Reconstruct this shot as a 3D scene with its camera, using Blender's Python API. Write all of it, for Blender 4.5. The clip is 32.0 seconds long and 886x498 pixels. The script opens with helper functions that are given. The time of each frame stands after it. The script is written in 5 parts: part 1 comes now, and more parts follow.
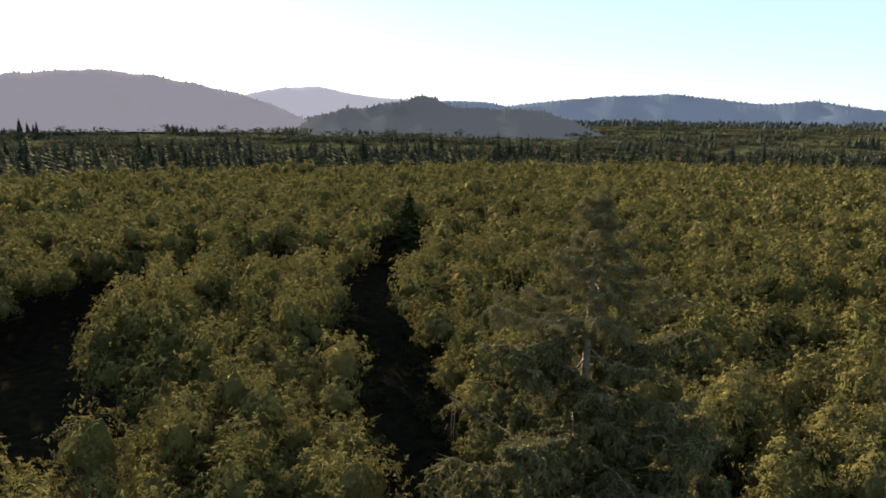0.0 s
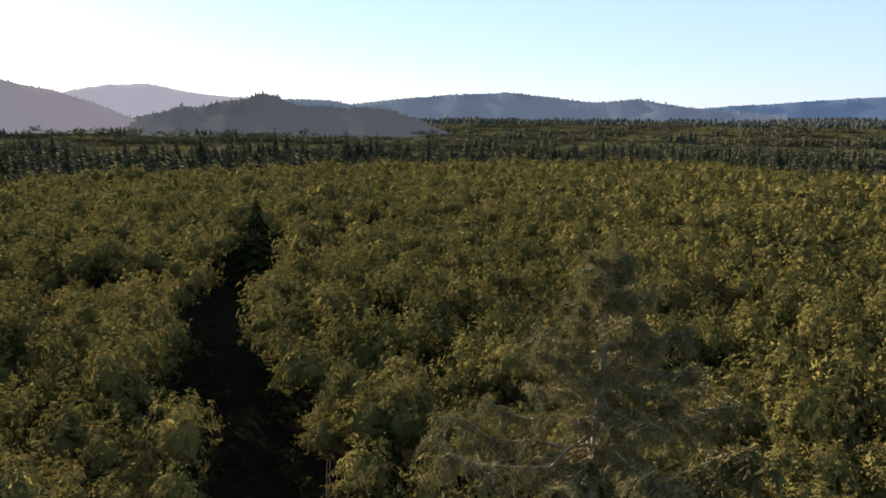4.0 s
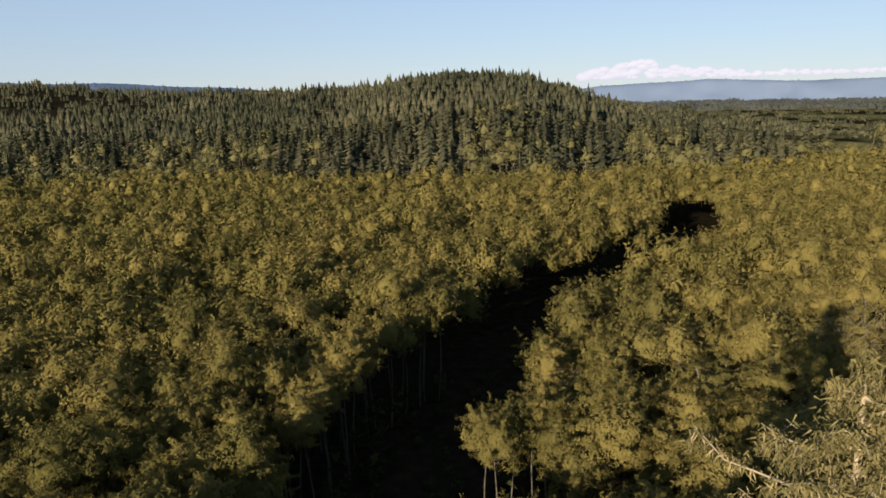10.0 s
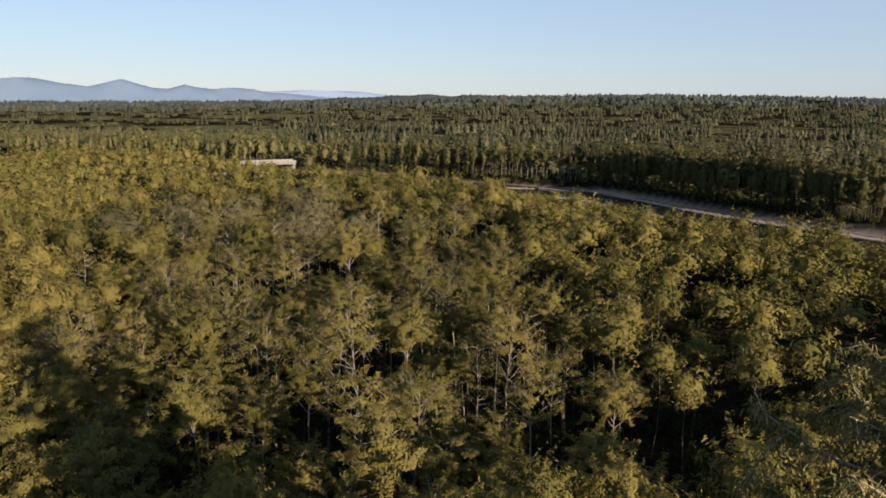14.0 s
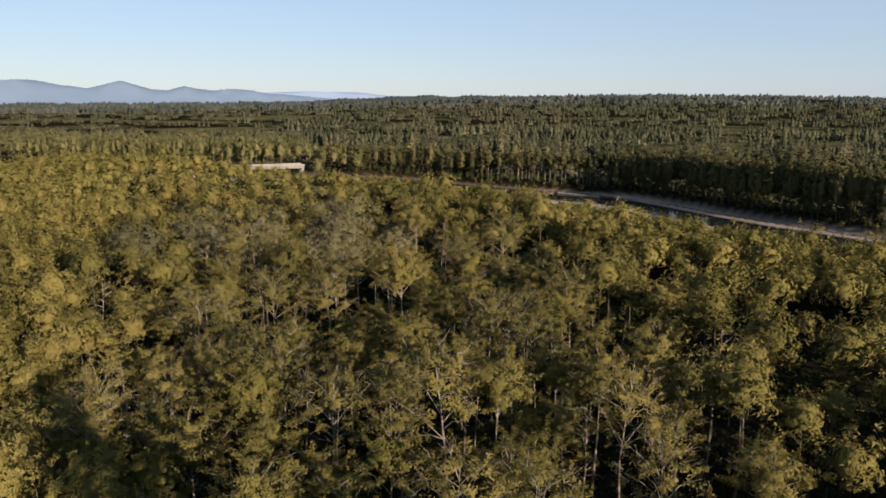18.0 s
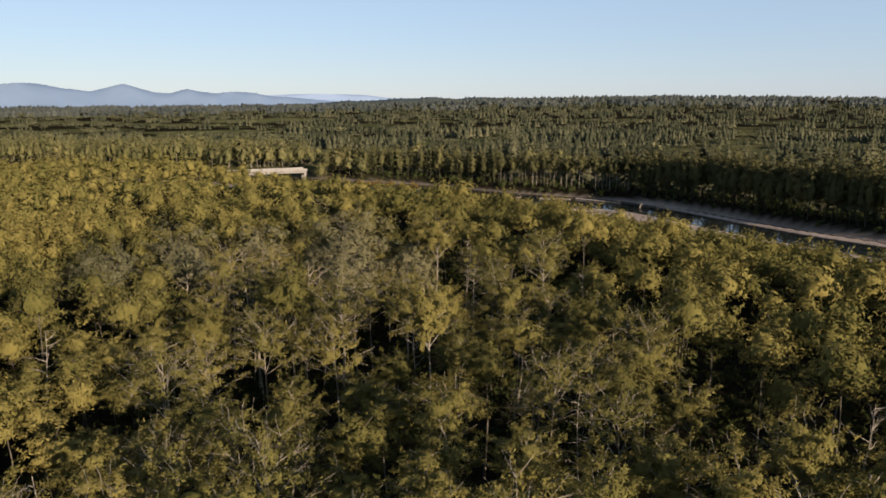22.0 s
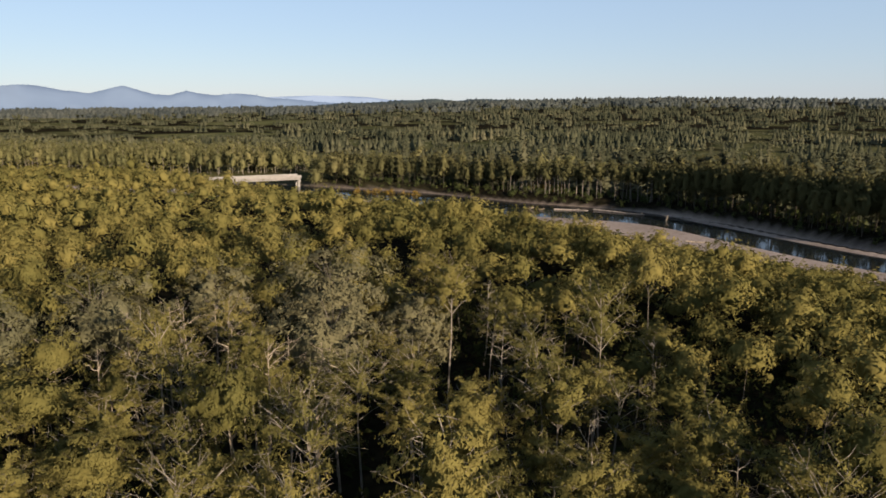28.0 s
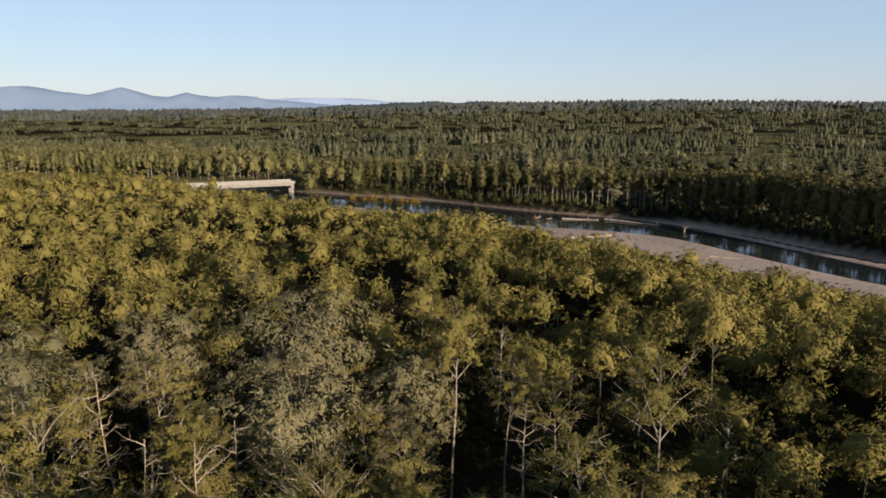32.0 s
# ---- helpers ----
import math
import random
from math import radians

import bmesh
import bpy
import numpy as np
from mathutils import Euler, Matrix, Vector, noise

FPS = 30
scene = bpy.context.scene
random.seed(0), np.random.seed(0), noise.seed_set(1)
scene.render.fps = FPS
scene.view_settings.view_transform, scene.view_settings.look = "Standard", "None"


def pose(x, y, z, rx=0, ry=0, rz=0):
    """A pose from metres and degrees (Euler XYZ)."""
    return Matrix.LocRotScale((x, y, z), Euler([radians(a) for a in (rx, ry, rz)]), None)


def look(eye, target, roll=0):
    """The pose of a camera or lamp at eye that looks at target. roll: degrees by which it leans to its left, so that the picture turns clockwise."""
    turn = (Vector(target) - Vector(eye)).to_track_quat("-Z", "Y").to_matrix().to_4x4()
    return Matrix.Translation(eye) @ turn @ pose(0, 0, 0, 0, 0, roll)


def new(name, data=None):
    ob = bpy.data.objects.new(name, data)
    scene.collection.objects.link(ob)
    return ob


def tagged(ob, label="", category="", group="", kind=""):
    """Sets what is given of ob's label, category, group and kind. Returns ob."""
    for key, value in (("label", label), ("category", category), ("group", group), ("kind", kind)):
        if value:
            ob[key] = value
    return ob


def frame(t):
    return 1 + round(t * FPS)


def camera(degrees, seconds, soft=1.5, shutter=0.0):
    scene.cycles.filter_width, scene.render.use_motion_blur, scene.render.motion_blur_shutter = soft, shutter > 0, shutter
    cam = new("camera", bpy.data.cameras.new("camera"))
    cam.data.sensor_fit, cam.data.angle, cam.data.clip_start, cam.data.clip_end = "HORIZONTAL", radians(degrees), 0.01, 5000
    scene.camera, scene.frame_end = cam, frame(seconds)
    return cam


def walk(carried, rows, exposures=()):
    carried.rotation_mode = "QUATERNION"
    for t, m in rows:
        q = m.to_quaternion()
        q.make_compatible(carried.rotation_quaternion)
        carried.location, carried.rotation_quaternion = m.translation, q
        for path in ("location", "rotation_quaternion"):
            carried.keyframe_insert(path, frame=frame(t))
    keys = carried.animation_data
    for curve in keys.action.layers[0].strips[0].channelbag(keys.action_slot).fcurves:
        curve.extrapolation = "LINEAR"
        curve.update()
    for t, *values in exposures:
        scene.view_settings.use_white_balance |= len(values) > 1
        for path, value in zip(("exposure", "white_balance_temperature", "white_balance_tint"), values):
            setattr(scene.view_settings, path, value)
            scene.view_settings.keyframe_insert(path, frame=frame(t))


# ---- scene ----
# ---------------------------------------------------------------- camera
LENS = 64.5
PATH = [
    (0, (6.319, 23.43, 35.409), (6.051, 21.485, 35.032), 0.7),
    (0.5, (6.158, 21.457, 35.292), (5.826, 19.521, 34.916), 0.7),
    (1, (6.245, 19.652, 35.27), (5.849, 17.728, 34.893), 0.8),
    (1.5, (6.049, 18.284, 35.173), (5.61, 16.369, 34.799), 0.6),
    (2, (5.944, 16.737, 35.283), (5.459, 14.834, 34.907), 0.6),
    (2.5, (5.939, 15.105, 35.325), (5.406, 13.215, 34.948), 0.7),
    (3, (5.767, 13.617, 35.357), (5.187, 11.74, 34.979), 0.6),
    (3.5, (5.679, 12.052, 35.384), (5.043, 10.193, 35.006), 0.5),
    (5.5, (5.33, 4.603, 35.242), (4.433, 2.856, 34.865), 0.3),
    (6, (4.6, 2.391, 35.02), (3.529, 0.745, 34.642), 0.1),
    (6.5, (4.397, 0.577, 35.118), (3.094, -0.892, 34.739), 0.0),
    (7, (4.152, -1.3, 35.222), (2.64, -2.553, 34.841), -0.1),
    (7.5, (3.521, -3.402, 35.338), (1.824, -4.388, 34.954), -0.0),
    (8, (2.734, -5.452, 35.208), (0.866, -6.053, 34.823), -0.2),
    (8.5, (1.765, -7.312, 35.189), (-0.192, -7.456, 34.803), -0.2),
    (9, (0.766, -9.37, 35.252), (-1.161, -9.003, 34.861), -0.3),
    (9.5, (-0.14, -11.248, 35.415), (-1.9, -10.384, 35.018), -0.5),
    (10, (-1.095, -12.513, 35.676), (-2.562, -11.217, 35.267), -0.9),
    (10.5, (-2.887, -13.803, 35.741), (-3.906, -12.132, 35.328), 0.1),
    (11, (-4.929, -14.599, 35.706), (-5.378, -12.695, 35.29), 0.1),
    (11.5, (-6.692, -14.202, 35.506), (-6.535, -12.252, 35.093), 0.1),
    (12, (-8.357, -14.031, 35.58), (-7.804, -12.155, 35.166), 0.2),
    (12.5, (-9.538, -13.017, 35.459), (-8.887, -11.172, 35.046), 0.2),
    (13, (-10.228, -11.614, 35.223), (-9.577, -9.769, 34.81), 0.1),
    (13.5, (-11.067, -10.091, 35.033), (-10.414, -8.246, 34.621), 0.2),
    (14, (-11.751, -8.69, 34.943), (-11.098, -6.846, 34.53), 0.2),
    (14.5, (-12.377, -7.168, 34.901), (-11.722, -5.324, 34.489), 0.2),
    (16.5, (-14.023, -0.498, 35.275), (-13.37, 1.346, 34.861), -0.0),
    (17, (-14.595, 1.223, 35.48), (-13.94, 3.067, 35.067), -0.1),
    (18, (-15.483, 4.945, 35.725), (-14.828, 6.79, 35.313), -0.0),
    (19, (-14.674, 10.292, 35.426), (-14.022, 12.138, 35.017), -0.1),
    (20, (-13.79, 15.54, 35.119), (-13.14, 17.387, 34.712), -0.2),
    (21, (-13.083, 20.331, 35.051), (-12.435, 22.179, 34.645), -0.2),
    (22, (-12.141, 24.998, 35.09), (-11.494, 26.846, 34.684), -0.2),
    (23, (-10.983, 29.559, 35.018), (-10.338, 31.408, 34.612), -0.2),
    (24, (-9.806, 34.511, 35.1), (-9.162, 36.36, 34.695), -0.2),
    (25, (-8.771, 39.199, 35.222), (-8.125, 41.048, 34.818), -0.2),
    (25.5, (-8.03, 41.313, 35.103), (-7.386, 43.163, 34.7), -0.2),
    (27.5, (-5.104, 50.331, 35.079), (-4.459, 52.181, 34.678), -0.1),
    (28, (-4.305, 52.541, 35.121), (-3.66, 54.391, 34.72), -0.2),
    (29, (-2.697, 57.069, 35.153), (-2.053, 58.92, 34.753), -0.1),
    (30, (-1.248, 61.599, 35.307), (-0.604, 63.45, 34.908), -0.2),
    (31, (0.376, 66.151, 35.27), (1.019, 68.003, 34.873), -0.1),
    (32, (1.826, 70.691, 35.1), (2.471, 72.543, 34.705), -0.1),
]
cam = camera(LENS, 32.0, soft=1.7)
walk(cam, [(t, look(e, a, r)) for t, e, a, r in PATH],
     exposures=[(0.0, 2.2, 6250, 20), (4.5, 1.96, 6300, 21), (7.5, 1.44, 6400, 21), (9.5, 1.45, 6450, 21), (12.0, 1.52, 6450, 21), (32.0, 1.52, 6450, 21)])

# ---------------------------------------------------------------- light
SUN_AZ, SUN_EL = 161.0, 14.0        # clockwise from +y, and above the horizon
world = bpy.data.worlds.new("world")
scene.world = world
world.use_nodes = True
wn = world.node_tree.nodes
wl = world.node_tree.links
bg = wn["Background"]
sky = wn.new("ShaderNodeTexSky")
sky.sky_type = "NISHITA"
sky.sun_disc = False
sky.sun_elevation = radians(SUN_EL)
sky.sun_rotation = radians(SUN_AZ)
sky.altitude = 60.0
sky.air_density = 1.0
sky.dust_density = 0.15
sky.ozone_density = 2.6
clear = wn.new("ShaderNodeMixRGB")          # thin haze, lit pale blue all over
clear.blend_type = "MIX"
clear.inputs["Fac"].default_value = 0.62
clear.inputs["Color2"].default_value = (3.15, 4.35, 5.35, 1)
wl.new(sky.outputs["Color"], clear.inputs["Color1"])
wl.new(clear.outputs["Color"], bg.inputs["Color"])
bg.inputs["Strength"].default_value = 0.05
sun = new("sun", bpy.data.lights.new("sun", "SUN"))
sun.data.energy = 5.0
sun.data.angle = radians(0.55)
sun.data.color = (1.0, 0.83, 0.60)
az, el = radians(SUN_AZ), radians(SUN_EL)
sun_dir = Vector((math.sin(az) * math.cos(el), math.cos(az) * math.cos(el), math.sin(el)))
sun.matrix_world = look(sun_dir * 50, (0, 0, 0))


# ---------------------------------------------------------------- materials
def material(name):
    m = bpy.data.materials.new(name)
    m.use_nodes = True
    return m, m.node_tree.nodes, m.node_tree.links, m.node_tree.nodes["Principled BSDF"]


def ramp(nodes, stops):
    r = nodes.new("ShaderNodeValToRGB")
    el_ = r.color_ramp.elements
    while len(el_) < len(stops):
        el_.new(0.5)
    for e, (p, c) in zip(el_, stops):
        e.position, e.color = p, (*c, 1)
    return r


def noise_node(nodes, links, scale, detail=4.0, coord="Object", rough=0.6):
    tc = nodes.new("ShaderNodeTexCoord")
    n = nodes.new("ShaderNodeTexNoise")
    n.inputs["Scale"].default_value = scale
    n.inputs["Detail"].default_value = detail
    n.inputs["Roughness"].default_value = rough
    links.new(tc.outputs[coord], n.inputs["Vector"])
    return n


def world_noise(nodes, links, scale, detail=4.0):
    g = nodes.new("ShaderNodeNewGeometry")
    n = nodes.new("ShaderNodeTexNoise")
    n.inputs["Scale"].default_value = scale
    n.inputs["Detail"].default_value = detail
    links.new(g.outputs["Position"], n.inputs["Vector"])
    return n


def math_node(nodes, links, op, a, b):
    n = nodes.new("ShaderNodeMath")
    n.operation = op
    for k, v in ((0, a), (1, b)):
        if isinstance(v, (int, float)):
            n.inputs[k].default_value = v
        else:
            links.new(v, n.inputs[k])
    return n.outputs[0]


def leaf_material(name, stops, glow=0.35, rough=0.8, patch=0.35, drift=0.035):
    """Foliage: the tree's own tint, each clump's own shade, and drifts over the stand; thin leaves let light through."""
    m, n, l, p = material(name)
    att = n.new("ShaderNodeAttribute")
    att.attribute_name = "tint"
    info = n.new("ShaderNodeObjectInfo")
    geo = n.new("ShaderNodeNewGeometry")
    wn_ = world_noise(n, l, drift, 3.0)
    a = math_node(n, l, "ADD", att.outputs["Fac"], info.outputs["Random"])
    a = math_node(n, l, "FRACT", a, 0.0)
    a = math_node(n, l, "MULTIPLY", a, 0.38)
    b = math_node(n, l, "MULTIPLY", geo.outputs["Random Per Island"], 0.10)
    c = math_node(n, l, "SUBTRACT", wn_.outputs["Fac"], 0.5)
    c = math_node(n, l, "MULTIPLY", c, patch * 2)
    s = math_node(n, l, "ADD", math_node(n, l, "ADD", a, b), c)
    s = math_node(n, l, "ADD", s, 0.15)
    r = ramp(n, stops)
    l.new(s, r.inputs["Fac"])
    l.new(r.outputs["Color"], p.inputs["Base Color"])
    p.inputs["Roughness"].default_value = rough
    p.inputs["Specular IOR Level"].default_value = 0.0
    tr = n.new("ShaderNodeBsdfTranslucent")
    l.new(r.outputs["Color"], tr.inputs["Color"])
    mix = n.new("ShaderNodeMixShader")
    mix.inputs["Fac"].default_value = glow
    l.new(p.outputs["BSDF"], mix.inputs[1])
    l.new(tr.outputs["BSDF"], mix.inputs[2])
    l.new(mix.outputs["Shader"], n["Material Output"].inputs["Surface"])
    return m


def bark_material(name, dark, light, scale=3.0):
    m, n, l, p = material(name)
    no = noise_node(n, l, scale, 6.0)
    no2 = noise_node(n, l, scale * 6, 4.0)
    s = math_node(n, l, "ADD", math_node(n, l, "MULTIPLY", no.outputs["Fac"], 0.65), math_node(n, l, "MULTIPLY", no2.outputs["Fac"], 0.35))
    r = ramp(n, [(0.35, dark), (0.62, light)])
    l.new(s, r.inputs["Fac"])
    l.new(r.outputs["Color"], p.inputs["Base Color"])
    p.inputs["Roughness"].default_value = 0.9
    p.inputs["Specular IOR Level"].default_value = 0.05
    b = n.new("ShaderNodeBump")
    b.inputs["Distance"].default_value = 0.03
    b.inputs["Strength"].default_value = 0.6
    l.new(no2.outputs["Fac"], b.inputs["Height"])
    l.new(b.outputs["Normal"], p.inputs["Normal"])
    return m


M_ALDER = leaf_material("alder_leaves", [(0.0, (0.048, 0.050, 0.016)), (0.4, (0.099, 0.090, 0.028)), (0.75, (0.142, 0.120, 0.038)), (1.0, (0.178, 0.136, 0.046))], glow=0.22)
M_COTTON = leaf_material("cottonwood_leaves", [(0.0, (0.052, 0.054, 0.029)), (0.5, (0.086, 0.082, 0.044)), (1.0, (0.124, 0.110, 0.062))], glow=0.12)
M_WILLOW = leaf_material("willow_leaves", [(0.0, (0.029, 0.040, 0.014)), (0.5, (0.052, 0.062, 0.022)), (1.0, (0.081, 0.076, 0.029))], glow=0.3)
M_SPRUCE = leaf_material("spruce_needles", [(0.0, (0.020, 0.024, 0.015)), (0.4, (0.042, 0.046, 0.027)), (0.7, (0.066, 0.066, 0.038)), (1.0, (0.094, 0.088, 0.052))], glow=0.12, rough=0.7, patch=0.75, drift=0.009)
M_MOSSY = leaf_material("mossy_needles", [(0.0, (0.042, 0.044, 0.017)), (0.5, (0.115, 0.105, 0.043)), (1.0, (0.210, 0.182, 0.088))], glow=0.18, rough=0.8)
# Near-black leaf colour with the shade under the trees put into it.
M_SHADELEAF = leaf_material("shade_dark_leaves", [(0.0, (0.011, 0.014, 0.005)), (0.5, (0.022, 0.026, 0.009)), (1.0, (0.036, 0.037, 0.013))], glow=0.1)
M_AUTUMN = leaf_material("autumn_leaves", [(0.0, (0.082, 0.068, 0.014)), (0.5, (0.150, 0.102, 0.020)), (1.0, (0.204, 0.109, 0.027))], glow=0.3)
M_LEAFY = leaf_material("broadleaf_leaves", [(0.0, (0.045, 0.050, 0.022)), (0.5, (0.088, 0.086, 0.036)), (1.0, (0.132, 0.118, 0.052))], glow=0.12)
# Greyed leaf colour: some haze of distance is painted into it.
M_HAZELEAF = leaf_material("haze_tinted_leaves", [(0.0, (0.044, 0.050, 0.030)), (0.5, (0.076, 0.079, 0.043)), (1.0, (0.116, 0.110, 0.058))], glow=0.1, patch=0.6, drift=0.010)
# Broadleaf colour darkened: the shade on the far bank is put into it.
M_BANKSHADE = leaf_material("far_bank_shade_leaves", [(0.0, (0.034, 0.037, 0.017)), (0.5, (0.066, 0.064, 0.027)), (1.0, (0.104, 0.092, 0.038))], glow=0.03)
# Bluish needle colour: the haze over the far woods is painted in.
M_HAZEWOOD = leaf_material("haze_tinted_wood", [(0.0, (0.036, 0.044, 0.042)), (0.5, (0.056, 0.064, 0.056)), (1.0, (0.084, 0.088, 0.074))], glow=0.1, patch=0.8, drift=0.004)
M_HANGMOSS = leaf_material("hanging_moss", [(0.0, (0.109, 0.095, 0.041)), (0.5, (0.204, 0.177, 0.082)), (1.0, (0.299, 0.258, 0.136))], glow=0.1, rough=0.9, patch=0.1)
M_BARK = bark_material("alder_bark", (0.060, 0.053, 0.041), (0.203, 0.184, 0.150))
# Next two: darker copies of alder_bark, with crown shade put into the colour.
M_SHADEDBARK = bark_material("shaded_alder_bark", (0.019, 0.017, 0.013), (0.064, 0.058, 0.045))
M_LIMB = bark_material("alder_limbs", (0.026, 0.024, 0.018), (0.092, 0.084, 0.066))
M_DARKBARK = bark_material("spruce_bark", (0.034, 0.026, 0.021), (0.128, 0.105, 0.083))
M_DEAD = bark_material("dead_wood", (0.112, 0.090, 0.064), (0.270, 0.232, 0.176), 2.0)
M_LICHEN = bark_material("lichen_wood", (0.090, 0.079, 0.049), (0.255, 0.225, 0.150), 4.0)
M_DRIFT = bark_material("driftwood", (0.085, 0.072, 0.06), (0.26, 0.235, 0.205), 1.0)
M_ROOT = bark_material("root_soil", (0.038, 0.026, 0.022), (0.105, 0.075, 0.060), 2.0)


def ground_material():
    m, n, l, p = material("forest_floor_and_gravel")
    att = n.new("ShaderNodeAttribute")
    att.attribute_name = "gravel"
    field = n.new("ShaderNodeAttribute")
    field.attribute_name = "field"
    a = world_noise(n, l, 0.6, 6.0)
    b = world_noise(n, l, 0.04, 5.0)
    # Floor colour kept near black: the shade under the trees is put into it.
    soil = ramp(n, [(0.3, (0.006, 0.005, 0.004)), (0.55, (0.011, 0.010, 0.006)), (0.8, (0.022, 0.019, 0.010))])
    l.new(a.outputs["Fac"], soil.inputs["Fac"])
    stone = ramp(n, [(0.3, (0.13, 0.107, 0.09)), (0.55, (0.205, 0.172, 0.147)), (0.75, (0.26, 0.222, 0.195))])
    mixf = math_node(n, l, "ADD", math_node(n, l, "MULTIPLY", a.outputs["Fac"], 0.5), math_node(n, l, "MULTIPLY", b.outputs["Fac"], 0.5))
    l.new(mixf, stone.inputs["Fac"])
    grass = ramp(n, [(0.35, (0.045, 0.052, 0.020)), (0.65, (0.085, 0.082, 0.036))])
    l.new(b.outputs["Fac"], grass.inputs["Fac"])
    m1 = n.new("ShaderNodeMixRGB")
    l.new(field.outputs["Fac"], m1.inputs["Fac"])
    l.new(soil.outputs["Color"], m1.inputs["Color1"])
    l.new(grass.outputs["Color"], m1.inputs["Color2"])
    m2 = n.new("ShaderNodeMixRGB")
    l.new(att.outputs["Fac"], m2.inputs["Fac"])
    l.new(m1.outputs["Color"], m2.inputs["Color1"])
    l.new(stone.outputs["Color"], m2.inputs["Color2"])
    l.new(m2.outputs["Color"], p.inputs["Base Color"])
    p.inputs["Roughness"].default_value = 1.0
    p.inputs["Specular IOR Level"].default_value = 0.0
    bp = n.new("ShaderNodeBump")
    bp.inputs["Distance"].default_value = 0.15
    l.new(a.outputs["Fac"], bp.inputs["Height"])
    l.new(bp.outputs["Normal"], p.inputs["Normal"])
    return m


M_GROUND = ground_material()


def water_material():
    m, n, l, p = material("river_water")
    p.inputs["Base Color"].default_value = (0.008, 0.011, 0.012, 1)
    p.inputs["Roughness"].default_value = 0.07
    p.inputs["IOR"].default_value = 1.33
    p.inputs["Specular IOR Level"].default_value = 0.22
    a = world_noise(n, l, 0.9, 4.0)
    bp = n.new("ShaderNodeBump")
    bp.inputs["Strength"].default_value = 0.035
    bp.inputs["Distance"].default_value = 0.1
    l.new(a.outputs["Fac"], bp.inputs["Height"])
    l.new(bp.outputs["Normal"], p.inputs["Normal"])
    return m


M_WATER = water_material()


def concrete_material():
    m, n, l, p = material("weathered_concrete")
    a = noise_node(n, l, 0.7, 6.0)
    r = ramp(n, [(0.3, (0.105, 0.104, 0.094)), (0.7, (0.165, 0.160, 0.145))])
    l.new(a.outputs["Fac"], r.inputs["Fac"])
    l.new(r.outputs["Color"], p.inputs["Base Color"])
    p.inputs["Roughness"].default_value = 0.85
    return m


M_CONCRETE = concrete_material()


# A backdrop surface that glows by itself, on top of its base colour.
def glow_backdrop_material(name, colour, glow, strength):
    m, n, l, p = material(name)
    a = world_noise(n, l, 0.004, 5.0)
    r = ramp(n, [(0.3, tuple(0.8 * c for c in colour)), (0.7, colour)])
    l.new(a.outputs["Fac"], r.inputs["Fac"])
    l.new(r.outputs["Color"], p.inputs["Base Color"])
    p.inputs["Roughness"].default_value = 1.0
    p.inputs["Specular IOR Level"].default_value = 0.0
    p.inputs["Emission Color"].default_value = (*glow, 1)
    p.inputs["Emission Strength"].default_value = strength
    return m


# Hills and mountains: haze of distance is painted as tinted colour and glow.
M_MOUNTAIN = glow_backdrop_material("far_blue_mountains", (0.045, 0.064, 0.090), (0.29, 0.38, 0.48), 0.205)
M_PALERANGE = glow_backdrop_material("pale_far_range", (0.075, 0.098, 0.128), (0.34, 0.45, 0.58), 0.235)
M_FARHILL = glow_backdrop_material("far_hazy_hills", (0.038, 0.053, 0.053), (0.16, 0.20, 0.27), 0.163)
M_SUNHAZE = glow_backdrop_material("hill_in_sun_haze", (0.040, 0.040, 0.038), (0.56, 0.53, 0.56), 0.105)
M_PALEHAZE = glow_backdrop_material("pale_hill_in_haze", (0.045, 0.048, 0.050), (0.62, 0.62, 0.66), 0.150)
M_MIDHAZE = glow_backdrop_material("grey_wooded_hill", (0.034, 0.038, 0.034), (0.26, 0.28, 0.30), 0.068)
M_FARRIDGE = glow_backdrop_material("far_blue_ridge", (0.034, 0.049, 0.064), (0.10, 0.16, 0.26), 0.190)
M_FAREAST = glow_backdrop_material("far_dark_rise", (0.030, 0.038, 0.030), (0.10, 0.13, 0.16), 0.095)
# Cloud: its sunlit white is emission, with hardly any base colour.
M_CLOUD = glow_backdrop_material("cloud_white_glow", (0.05, 0.05, 0.05), (0.92, 0.98, 1.06), 0.27)

# ---------------------------------------------------------------- mesh helpers
rng = np.random.default_rng(7)


